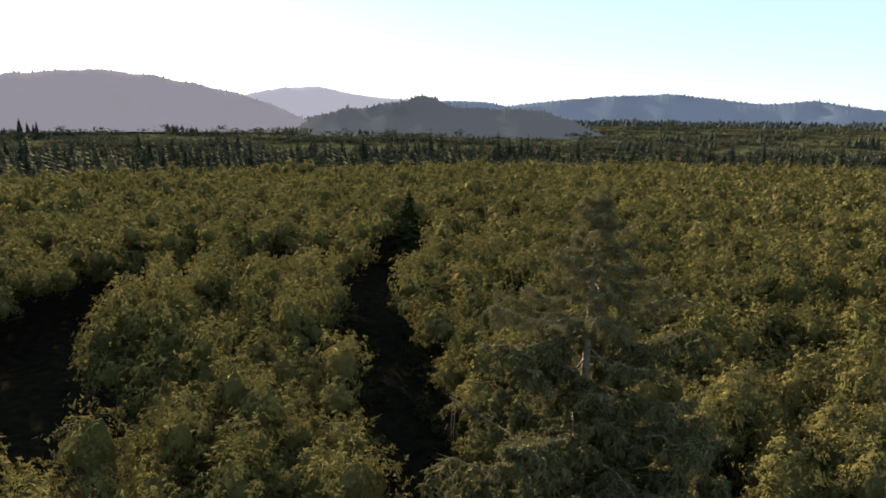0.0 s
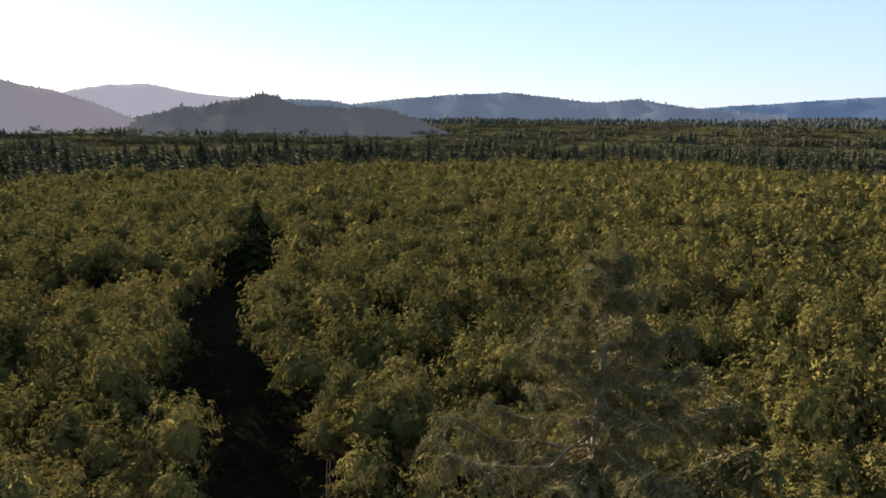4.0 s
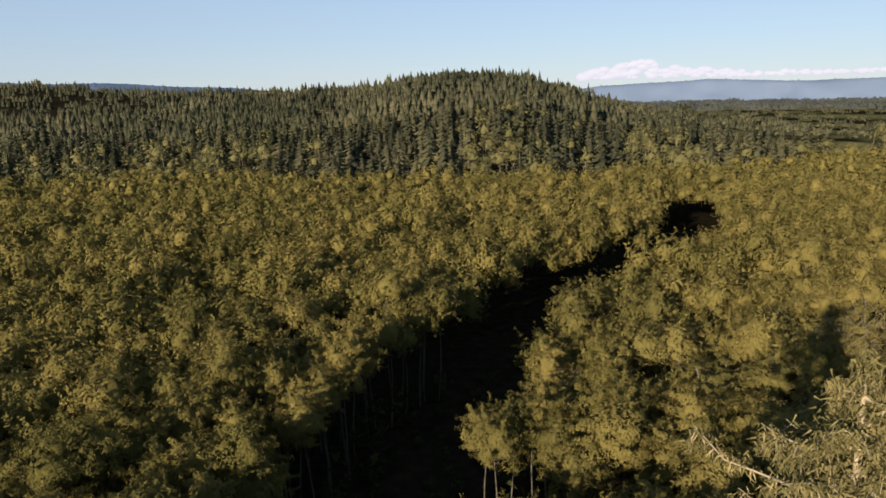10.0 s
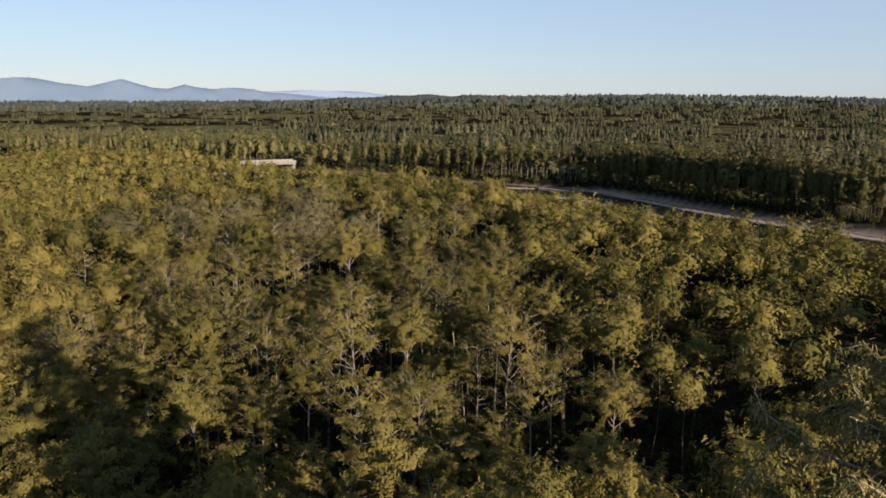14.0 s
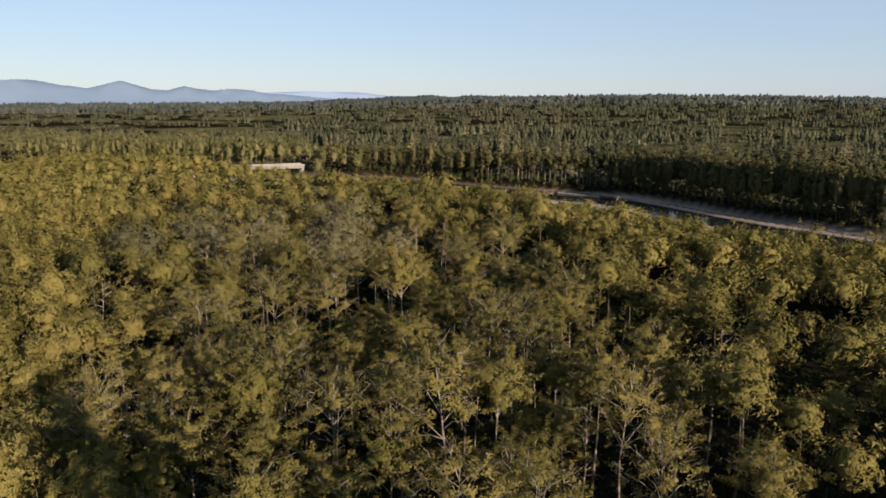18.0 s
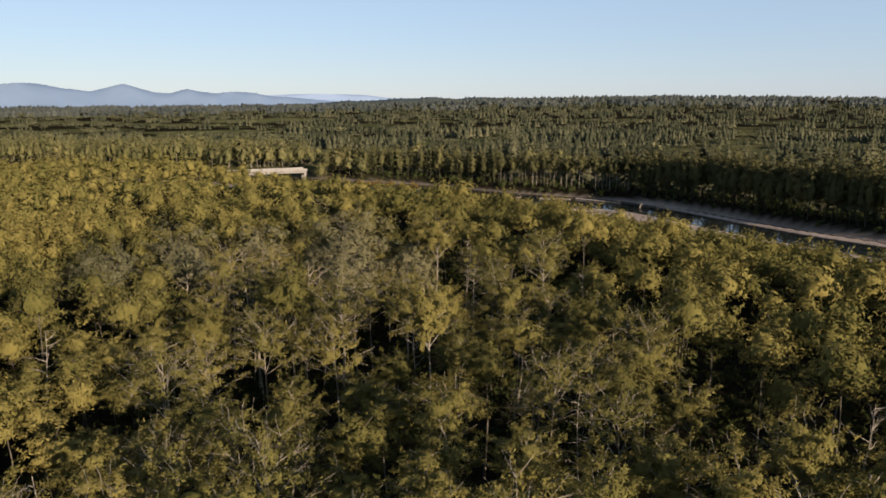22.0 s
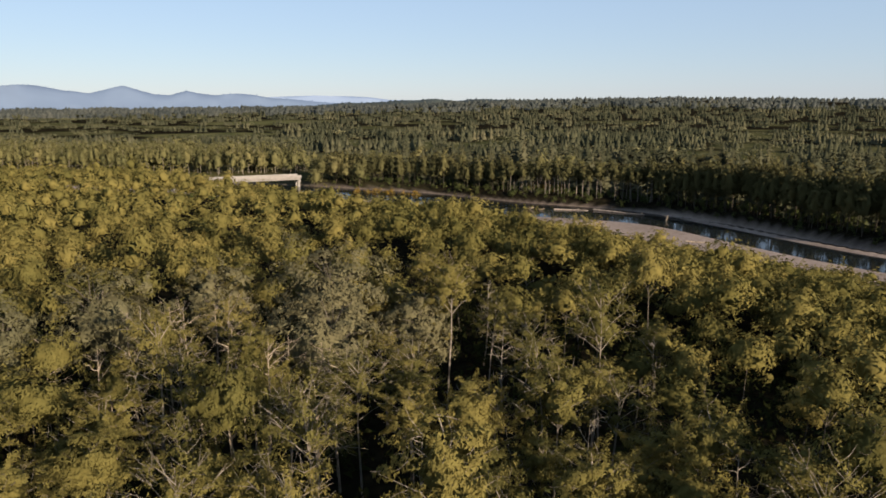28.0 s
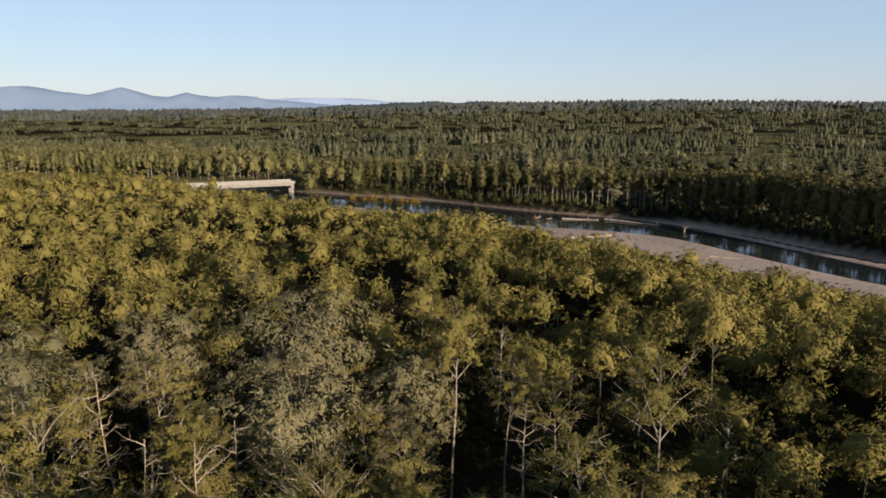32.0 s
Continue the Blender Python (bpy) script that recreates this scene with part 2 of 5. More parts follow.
def mesh_from(name, verts, faces, mats=(), mat_index=None, tint=None, smooth=False, normals=None):
    """verts (n,3); faces: list of (k,3) and (k,4) index arrays."""
    me = bpy.data.meshes.new(name)
    verts = np.asarray(verts, np.float32)
    me.vertices.add(len(verts))
    me.vertices.foreach_set("co", verts.ravel())
    faces = [f for f in faces if len(f)]
    loops = np.concatenate([np.asarray(f, np.int32).ravel() for f in faces])
    sizes = np.concatenate([np.full(len(f), np.shape(f)[1], np.int32) for f in faces])
    me.loops.add(len(loops))
    me.loops.foreach_set("vertex_index", loops)
    me.polygons.add(len(sizes))
    me.polygons.foreach_set("loop_start", np.r_[0, np.cumsum(sizes)[:-1]].astype(np.int32))
    me.polygons.foreach_set("loop_total", sizes)
    for mt in mats:
        me.materials.append(mt)
    if mat_index is not None:
        me.polygons.foreach_set("material_index", np.asarray(mat_index, np.int32))
    if smooth:
        me.polygons.foreach_set("use_smooth", np.ones(len(sizes), bool))
    if tint is not None:
        at = me.attributes.new("tint", "FLOAT", "POINT")
        at.data.foreach_set("value", np.asarray(tint, np.float32))
    if normals is not None:                # foliage is shaded by the shape of its clump
        at = me.attributes.new("custom_normal", "FLOAT_VECTOR", "POINT")
        at.data.foreach_set("vector", np.asarray(normals, np.float32).ravel())
    me.update(calc_edges=True)
    return me


def part(name, me, parent, label="", m=None):
    ob = new(name, me)
    ob.parent = parent
    if m is not None:
        ob.matrix_basis = m
    if label:
        ob["label"] = label
    return ob


def tube(points, radii, sides=6):
    """A tapered tube along a polyline: verts, quads."""
    pts = np.asarray(points, float)
    radii = np.asarray(radii, float)
    d = np.gradient(pts, axis=0)
    d /= np.linalg.norm(d, axis=1)[:, None] + 1e-9
    ref = np.where(np.abs(d[:, 2:3]) > 0.9, [[1.0, 0, 0]], [[0, 0, 1.0]])
    u = np.cross(ref, d)
    u /= np.linalg.norm(u, axis=1)[:, None] + 1e-9
    v = np.cross(d, u)
    a = np.arange(sides) * 2 * np.pi / sides
    ring = pts[:, None] + radii[:, None, None] * (np.cos(a)[None, :, None] * u[:, None] + np.sin(a)[None, :, None] * v[:, None])
    k = len(pts)
    i = np.arange(k - 1)[:, None] * sides
    j = np.arange(sides)[None]
    q = np.stack([i + j, i + (j + 1) % sides, i + sides + (j + 1) % sides, i + sides + j], -1).reshape(-1, 4)
    return ring.reshape(-1, 3), q


def merge(pieces):
    """Pieces of (verts, quads) into one."""
    vs, fs, base = [], [], 0
    for v, f in pieces:
        vs.append(v)
        fs.append(np.asarray(f) + base)
        base += len(v)
    return np.concatenate(vs), np.concatenate(fs)


def unit(a):
    return a / (np.linalg.norm(a, axis=-1, keepdims=True) + 1e-9)


def shade_normals(piece):
    """The normals of a piece's corners: its own, or those of its faces."""
    if len(piece) > 3:
        return piece[3]
    v, f = piece[0], np.asarray(piece[1])
    n = np.zeros_like(v, dtype=float)
    fn = unit(np.cross(v[f[:, 1]] - v[f[:, 0]], v[f[:, 2]] - v[f[:, 0]]))
    for k in range(f.shape[1]):
        np.add.at(n, f[:, k], fn)
    return unit(n)


def sprays(r, pts, nor, size, way=None):
    """One leafy spray, a narrow uneven triangle, at each point; way: where its tip points."""
    n = len(pts)
    aim = r.normal(size=(n, 3)) if way is None else way + r.normal(size=(n, 3)) * 0.55
    t = -unit(aim - (aim * nor).sum(1, keepdims=True) * nor)
    b = np.cross(nor, t)
    s = size * r.uniform(0.55, 1.4, (n, 1))
    w = r.uniform(0.20, 0.38, (n, 1))
    return np.stack([pts - t * s * 0.95, pts - b * s * w + t * s * r.uniform(0, 0.8, (n, 1)), pts + b * s * w + t * s * r.uniform(0, 0.8, (n, 1))], 1).reshape(-1, 3)


def lobed_crown(r, h, base, rad, lobes, lobe_r, leaves, size, inner=0, flat=0.85, centres=None):
    """A domed crown of leafy lobes: some broad sprays deep inside, and many small ones that break the outline of each lobe."""
    if centres is None:
        centres = []
        for k in range(lobes):
            f = ((k + r.uniform(0.1, 0.9)) / lobes) ** 0.7
            out = rad * math.sqrt(max(0.0, 1 - ((f - 0.3) / 0.7) ** 2))
            rho = max(0.0, out - 0.4 * lobe_r) * r.uniform(0.6, 1.1)
            a = k * 2.399 + r.uniform(-0.5, 0.5)
            centres.append((math.cos(a) * rho, math.sin(a) * rho, base + (h - 0.75 * lobe_r - base) * f))
    per = max(1, int(leaves / len(centres)))
    mid_ = np.array(centres).mean(0)
    heart, girth = np.array([0, 0, mid_[2] - 0.12 * h]), np.array([rad, rad, 0.5 * (h - base) + 0.3]) ** 2
    lv, ln = [], []
    for c in centres:
        c = np.array(c)
        lr = lobe_r * r.uniform(0.75, 1.25)
        shape = np.array([lr, lr, lr * flat])
        if inner:
            d = unit(r.normal(size=(inner, 3)))
            ln.append(unit(d * 0.6 + [0, 0, 0.8]))
            lv.append(sprays(r, c * [0.7, 0.7, 1] - [0, 0, 0.6 * lr] + d * shape * 0.4, ln[-1], lr * 0.8))
        d = unit(r.normal(size=(per, 3)) + [0, 0, 0.35])
        pts = c + d * shape * r.uniform(0.45, 1.2, (per, 1)) + r.normal(size=(per, 3)) * 0.10 * lr
        ln.append(unit(0.6 * d + unit((pts - heart) / girth)))
        lv.append(sprays(r, pts, unit(ln[-1] + r.normal(size=(per, 3)) * 0.2), size))
    lv = np.concatenate(lv)
    return [(lv, np.arange(len(lv)).reshape(-1, 3), 1, np.concatenate(ln).repeat(3, 0))], np.array(centres)


def alder_pieces(seed, h, base, rad, lobes, lobe_r, leaves, size, inner=4, sides=4, segs=4, limb=0.0, tops=0, flat=0.85):
    """A broadleaf tree: pieces of (corners, faces, slot), slot 0 wood and 1 leaves. tops: so many crowns close together."""
    r = np.random.default_rng(seed)
    centres = None
    if tops:
        centres = []
        for k in range(tops):
            a, rho, top = k * 2.4 + seed, rad * math.sqrt(k / tops + 0.15), h * r.uniform(0.80, 1.0)
            for j in range(lobes):
                b = r.uniform(0, 6.28)
                centres.append((math.cos(a) * rho + math.cos(b) * lobe_r * 0.35 * j, math.sin(a) * rho + math.sin(b) * lobe_r * 0.35 * j, top - lobe_r * (0.7 + 1.25 * j)))
    crown, centres = lobed_crown(r, h, base, rad, lobes, lobe_r, leaves, size, inner, flat, centres)
    if not segs:
        return crown
    z = np.linspace(0, h * (0.97 if limb else 0.80), segs)
    bend = r.normal(size=2) * 0.28
    stem = np.stack([bend[0] * np.sin(z / h * 3), bend[1] * np.sin(z / h * 2.2), z], 1)
    wood = [tube(stem, np.linspace(0.15, 0.03, segs) * h / 13, sides)]
    if limb:
        for c in centres[1::2]:
            z0 = max(base * 0.8, c[2] - np.hypot(c[0], c[1]) * r.uniform(0.5, 1.1))
            s = np.array([np.interp(z0, z, stem[:, 0]), np.interp(z0, z, stem[:, 1]), z0])
            e = c + unit(c - s) * lobe_r * r.uniform(0.6, 1.25) + [0, 0, 0.25 * lobe_r]
            wood.append(tube([s, (s + e) / 2 + r.normal(size=3) * 0.12, e], [0.06 * limb, 0.042 * limb, 0.014 * limb], 3))
            for _ in range(1):
                e2 = c + unit(r.normal(size=3) + [0, 0, 0.6]) * lobe_r * r.uniform(0.8, 1.3)
                wood.append(tube([(s + e) / 2, c + r.normal(size=3) * 0.1, e2], [0.03 * limb, 0.022 * limb, 0.009 * limb], 3))
    wv, wf = merge(wood)
    return [(wv, wf, 0)] + crown


def ball(level):
    bm = bmesh.new()
    bmesh.ops.create_icosphere(bm, subdivisions=level, radius=1.0)
    v, f = np.array([v.co[:] for v in bm.verts]), np.array([[w.index for w in f.verts] for f in bm.faces])
    bm.free()
    return v, f


HEARTS = [ball(1), ball(2)]


def domed_alder(seed, h, depth, rad, clumps, leaves, size, wood=True, core=0.66, flat=0.75, wander=0.10, sprig=0.3, limb=1.0, fine=1, twigs=0):
    """A broadleaf tree with a domed, uneven crown of leafy clumps round a dense heart, on a bare stem.
    flat: height of a clump against its breadth; wander: how far clumps leave the dome; sprig: share of leaves on shoots that stand out."""
    r = np.random.default_rng(seed)
    k = np.arange(clumps)
    dz = 1 - 1.42 * (k + 0.5) / clumps
    a = k * 2.399 + r.uniform(-0.4, 0.4, clumps) + seed
    f1, f2 = r.uniform(0, 6.28, 2)
    lump = 1 + 0.17 * np.sin(2 * a + f1) + 0.12 * np.sin(3 * a + f2) + r.normal(size=clumps) * wander
    d = np.stack([np.cos(a) * np.sqrt(1 - dz * dz), np.sin(a) * np.sqrt(1 - dz * dz), dz], 1)
    lean = r.normal(size=2) * 0.12 * rad
    heart, axes = np.array([lean[0], lean[1], h - 0.6 * depth]), np.array([rad, rad, 0.6 * depth])
    mid = heart + d * axes * (lump * 0.80)[:, None]
    per = max(3, int(leaves / clumps))
    pts, nor = [], []
    for c, n in zip(mid, d):
        lr = rad * (1.55 / math.sqrt(clumps)) * r.uniform(0.8, 1.3)
        m = max(2, int(per * r.uniform(0.7, 1.3)))
        e = unit(r.normal(size=(m, 3)) + 0.8 * n + [0, 0, 0.3])
        q = c + e * [lr, lr, lr * flat] * r.uniform(0.72, 1.08, (m, 1))
        shoot = r.random(m) < sprig
        way = unit(n * [1, 1, 0.5] + r.normal(size=3) * 0.35 + [0, 0, 0.12])
        q = np.where(shoot[:, None], c + way * lr * r.uniform(0.5, 2.0, (m, 1)) + r.normal(size=(m, 3)) * 0.14 * lr, q)
        pts.append(q)
        nor.append(unit(0.6 * e + 0.8 * n / axes * rad))
    if core:                                # leaves in the gaps between the clumps
        m = int(0.22 * leaves)
        e = unit(r.normal(size=(m, 3)) + [0, 0, 0.4])
        pts.append(heart + e * axes * core * r.uniform(1.0, 1.45, (m, 1)))
        nor.append(unit(e / axes))
    nor, pts = np.concatenate(nor), np.concatenate(pts)
    lv = sprays(r, pts, unit(nor + r.normal(size=nor.shape) * 0.2), size, unit((pts - heart) * [1, 1, 0.3]) - [0, 0, 0.25])
    pieces = [(lv, np.arange(len(lv)).reshape(-1, 3), 1, nor.repeat(3, 0))]
    if core:                                # closed lump in place of inner leafage, added to block light through the crown
        hv, hf = HEARTS[fine]
        ha = np.arctan2(hv[:, 1], hv[:, 0])
        bulge = 1 + 0.17 * np.sin(2 * ha + f1) + 0.12 * np.sin(3 * ha + f2) + r.normal(size=len(hv)) * 0.10
        low = np.where(hv[:, 2:] < 0, [[1, 1, 0.45]], [[1, 1, 1]])
        pieces.append((heart + hv * low * axes * core * bulge[:, None], hf, 1, unit(hv / axes + r.normal(size=hv.shape) * 0.08)))
    if wood:
        z = np.linspace(0, h * 0.95, 5)
        stem = np.stack([lean[0] * z / h + 0.25 * np.sin(z / h * 5 + f1), lean[1] * z / h + 0.25 * np.sin(z / h * 4 + f2), z], 1)
        timber = [tube(stem, np.linspace(0.13, 0.02, 5) * h / 13, 4)]
        if limb:
            for c, n in zip(mid[::2], d[::2]):
                z0 = max(h - 1.1 * depth, c[2] - 0.7 * math.hypot(c[0], c[1]) - 0.4)
                b = np.array([np.interp(z0, z, stem[:, 0]), np.interp(z0, z, stem[:, 1]), z0])
                timber.append(tube([b, 0.5 * (b + c) + [0, 0, 0.15] + r.normal(size=3) * 0.1, c + n * 0.2 * rad], [0.045 * limb, 0.03 * limb, 0.008 * limb], 3))
        for c, n in zip(mid, d):            # bare twig ends that stand out of the leaves
            for _ in range(twigs):
                out = unit(n * [1, 1, 0.6] + r.normal(size=3) * 0.5)
                e = c + out * rad * r.uniform(0.30, 0.62)
                timber.append(tube([c, 0.5 * (c + e) + r.normal(size=3) * 0.06, e], [0.024, 0.017, 0.007], 3))
        wv, wf = merge(timber)
        pieces = [(wv, wf, 0)] + pieces
    return pieces


def scatter_mesh(name, protos, spots, mats, r):
    """Many trees as one mesh. protos: lists of pieces; spots: rows of x, y, z, scale, turn, tint, stretch."""
    vs, fs, mi, ti, ns, base = [], [], [], [], [], 0
    which = r.integers(0, len(protos), len(spots))
    for k, pieces in enumerate(protos):
        rows = spots[which == k]
        if not len(rows):
            continue
        for piece in pieces:
            pv, pf, slot = piece[:3]
            pn = shade_normals(piece)
            c, s = np.cos(rows[:, 4]), np.sin(rows[:, 4])
            sc = rows[:, 3]
            x = (pv[None, :, 0] * c[:, None] - pv[None, :, 1] * s[:, None]) * sc[:, None] + rows[:, 0:1]
            y = (pv[None, :, 0] * s[:, None] + pv[None, :, 1] * c[:, None]) * sc[:, None] + rows[:, 1:2]
            z = pv[None, :, 2] * (sc * rows[:, 6])[:, None] + rows[:, 2:3]
            v = np.stack([x, y, z], -1).reshape(-1, 3)
            f = (pf[None] + (np.arange(len(rows)) * len(pv))[:, None, None]).reshape(-1, pf.shape[1]) + base
            vs.append(v.astype(np.float32))
            ns.append(np.stack([pn[None, :, 0] * c[:, None] - pn[None, :, 1] * s[:, None], pn[None, :, 0] * s[:, None] + pn[None, :, 1] * c[:, None], np.broadcast_to(pn[None, :, 2], (len(rows), len(pv)))], -1).reshape(-1, 3).astype(np.float32))
            fs.append(f)
            mi.append(np.full(len(f), slot))
            ti.append(np.repeat(rows[:, 5], len(pv)))
            base += len(v)
    return mesh_from(name, np.concatenate(vs), fs, mats, np.concatenate(mi), np.concatenate(ti), normals=np.concatenate(ns))


def leaf_mesh(name, pieces, slot, mat, tint):
    """The pieces of one slot as one mesh."""
    n, vs, fs, ns = 0, [], [], []
    for piece in pieces:
        if piece[2] == slot:
            vs.append(piece[0])
            fs.append(piece[1] + n)
            ns.append(shade_normals(piece))
            n += len(piece[0])
    return mesh_from(name, np.concatenate(vs), fs, [mat], tint=np.full(n, tint), smooth=slot == 0, normals=np.concatenate(ns))


def proto_meshes(name, pieces, bark, leaf, tint):
    """The wood and the leaves of one tree as two meshes."""
    return leaf_mesh(name + "_stem", pieces, 0, bark, tint), leaf_mesh(name + "_crown", pieces, 1, leaf, tint)


def conifer_pieces(seed, h, rad, tiers, fronds, sides=4, droop=0.35, base=0.03, ragged=0.3):
    """A spruce: a dark uneven heart and tiers of drooping fronds, each a bent kite; the stem below."""
    r = np.random.default_rng(seed)
    vs = []
    for k in range(tiers):
        f = (k + 0.3 * r.random()) / tiers
        z = h * (base + (1 - base) * f)
        reach0 = rad * (1 - f) ** 0.75 + 0.12
        m = max(3, int(round(fronds * (1 - 0.4 * f))))
        a0 = r.uniform(0, 6.28)
        for j in range(m):
            a = a0 + 2 * math.pi * (j + r.uniform(-0.3, 0.3)) / m
            reach = reach0 * r.uniform(1 - ragged, 1 + ragged * 0.6)
            w = reach * r.uniform(0.24, 0.40)
            d = np.array([math.cos(a), math.sin(a), 0])
            p = np.array([-math.sin(a), math.cos(a), 0])
            zz = np.array([0, 0, 1.0])
            root = zz * (z + 0.10 * reach) + d * 0.15 * reach
            tip = d * reach + zz * (z - droop * reach * r.uniform(0.6, 1.3))
            mid = d * reach * 0.55 + zz * (z - droop * 0.25 * reach)
            vs.append([root, mid + p * w - zz * 0.22 * reach, tip, mid - p * w - zz * 0.22 * reach])
    spire = [[np.array([0.14, 0, h * 0.93]), np.array([0, 0.14, h * 0.93]), np.array([0, 0, h * 1.03]), np.array([-0.1, -0.1, h * 0.93])]]
    v = np.array(vs + spire).reshape(-1, 3)
    a = np.arange(6) * math.pi / 3
    ring = np.stack([np.cos(a) * rad * 0.34, np.sin(a) * rad * 0.34, np.full(6, h * base + 0.3)], 1) * r.uniform(0.8, 1.15, (6, 1))
    hv = np.concatenate([ring, [[0, 0, h * 0.95]]])
    hf = np.array([[i, (i + 1) % 6, 6] for i in range(6)])
    sv, sq = tube([[0, 0, 0], [0, 0, h * (0.9 if sides > 4 else 0.2)]], np.array([0.014, 0.003 if sides > 4 else 0.011]) * h, sides)
    return [(sv, sq, 0), (hv, hf, 1), (v, np.arange(len(v)).reshape(-1, 4), 1)]


def spires(seed, n, reach, h, w):
    """A tight group of conifer tops for woods far away: two cones to each."""
    r = np.random.default_rng(seed)
    vs, fs = [], []
    for k in range(n):
        x, y = math.cos(k * 2.4 + seed) * reach * math.sqrt((k + 0.3) / n), math.sin(k * 2.4 + seed) * reach * math.sqrt((k + 0.3) / n)
        hh, ww = h * r.uniform(0.7, 1.15), w * r.uniform(0.75, 1.2)
        for z0, z1, wide in ((0.0, 0.68, 1.0), (0.42, 1.0, 0.62)):
            b = 5 * len(vs)
            a = np.arange(4) * math.pi / 2 + r.uniform(0, 1.5)
            ring = np.stack([x + np.cos(a) * ww * wide, y + np.sin(a) * ww * wide, np.full(4, hh * z0) + r.uniform(-0.04, 0.04, 4) * hh], 1)
            vs.append(np.concatenate([ring, [[x, y, hh * z1]]]))
            fs += [[b + i, b + (i + 1) % 4, b + 4] for i in range(4)]
    return [(np.concatenate(vs), np.array(fs), 1)]


# ---------------------------------------------------------------- the lie of the land
RIVER_Z = -8.0


def curve_xy(points, step=4.0):
    """A smooth line through plan points."""
    p = np.asarray(points, float)
    out = []
    for i in range(len(p) - 1):
        p0, p1, p2, p3 = p[max(i - 1, 0)], p[i], p[i + 1], p[min(i + 2, len(p) - 1)]
        k = max(2, int(np.linalg.norm(p2 - p1) / step))
        t = np.linspace(0, 1, k, endpoint=False)[:, None]
        out.append(0.5 * (2 * p1 + (p2 - p0) * t + (2 * p0 - 5 * p1 + 4 * p2 - p3) * t ** 2 + (3 * p1 - p0 - 3 * p2 + p3) * t ** 3))
    return np.concatenate(out + [p[-1:]])


def away(x, y, line):
    """Distance of points from a polyline."""
    x, y = np.asarray(x, float), np.asarray(y, float)
    best = np.full(x.shape, 1e9)
    for (ax, ay), (bx, by) in zip(line[:-1], line[1:]):
        dx, dy = bx - ax, by - ay
        t = np.clip(((x - ax) * dx + (y - ay) * dy) / (dx * dx + dy * dy + 1e-9), 0, 1)
        best = np.minimum(best, np.hypot(x - ax - t * dx, y - ay - t * dy))
    return best


def side_of(x, y, line):
    """Signed distance: positive on the left hand along the line."""
    x, y = np.asarray(x, float), np.asarray(y, float)
    best, sign = np.full(x.shape, 1e9), np.ones(x.shape)
    for (ax, ay), (bx, by) in zip(line[:-1], line[1:]):
        dx, dy = bx - ax, by - ay
        t = np.clip(((x - ax) * dx + (y - ay) * dy) / (dx * dx + dy * dy + 1e-9), 0, 1)
        d = np.hypot(x - ax - t * dx, y - ay - t * dy)
        near = d < best
        best = np.where(near, d, best)
        sign = np.where(near, np.sign((y - ay) * dx - (x - ax) * dy), sign)
    return best * sign


# The plan, in metres; the first tall spruce stands near the origin.
# The lower bend, out of view, is drawn in so its trees shade the bar.
RIVER = curve_xy([(-240, 640), (-120, 560), (-30, 488), (25, 445), (62, 408), (91, 378), (119, 332), (148, 296), (163, 265), (167, 228), (173, 190), (197, 120), (250, 45), (360, -20), (700, -60)], 8.0)
STAND = [(-267, 31), (-239, 96), (-170, 140), (-128, 207), (-118, 240), (-120, 300), (-64, 356), (-38, 364), (0, 345), (20, 330), (60, 320), (110, 290), (150, 230), (190, 140), (260, 60), (300, 0), (260, -150), (125, -238), (75, -264), (5, -287), (-99, -309), (-180, -296), (-242, -276), (-224, -229), (-250, -174), (-247, -61), (-254, -2)]
TRACK_SOUTH = curve_xy([(-2, -8), (0, -22), (1, -38), (2, -52), (4, -64), (2, -85), (-3, -104)])
TRACK_SOUTH_END = curve_xy([(-3, -104), (-16, -122), (-33, -146), (-47, -166), (-70, -170)])
TRACK_EAST = curve_xy([(-2, -108), (15, -106), (28, -101), (39, -92), (45, -75), (44, -60), (39, -44), (30, -30)])
TRACK_WEST = curve_xy([(-12, -6), (-24, 1), (-34, 9), (-42, 17), (-46, 27), (-53, 37), (-57, 48), (-65, 68), (-67, 90), (-70, 112), (-95, 155)])
OPENINGS_WIDE = ((TRACK_SOUTH, 3.9), (TRACK_SOUTH_END, 3.6), (TRACK_EAST, 6.4), (TRACK_WEST, 6.4))
HILLS = [(314, 880, 12, 330, 56), (296, 1250, 15, 420, 48), (279, 1500, 9, 450, 55), (36, 2600, 26, 900, 36)]
FIELDS = [(20, 1050, 60), (120, 1500, 90), (-230, 620, 50), (-420, 1400, 90)]
SPRUCE_XY = (-3.6, -3.2)
# Line along the camera's flight; trees near it get the most detail.
NEAR_VIEW_LINE = curve_xy([(-34, 14), (-8, 32), (2, 70), (10, 112)])
SKID_LINE = curve_xy([(-84, -178), (-66, -166)])
SKID_WEST = curve_xy([(-92, -121), (-109, -97), (-118, -84), (-140, -62), (-156, -40), (-169, -12), (-188, 1), (-202, 26)])
OPENINGS = OPENINGS_WIDE + ((SKID_LINE, 3.6), (SKID_WEST, 3.4))
CLEARINGS = [(-7, -130, 7.0), (-4, -121, 5.0), (-6.8, -35.5, 3.6), (14, 172, 6.0), (24, 117, 6.5), (-6, 126, 3.5), (40, 100, 5.0), (32, 74, 5.0), (24, 32, 5.0)]
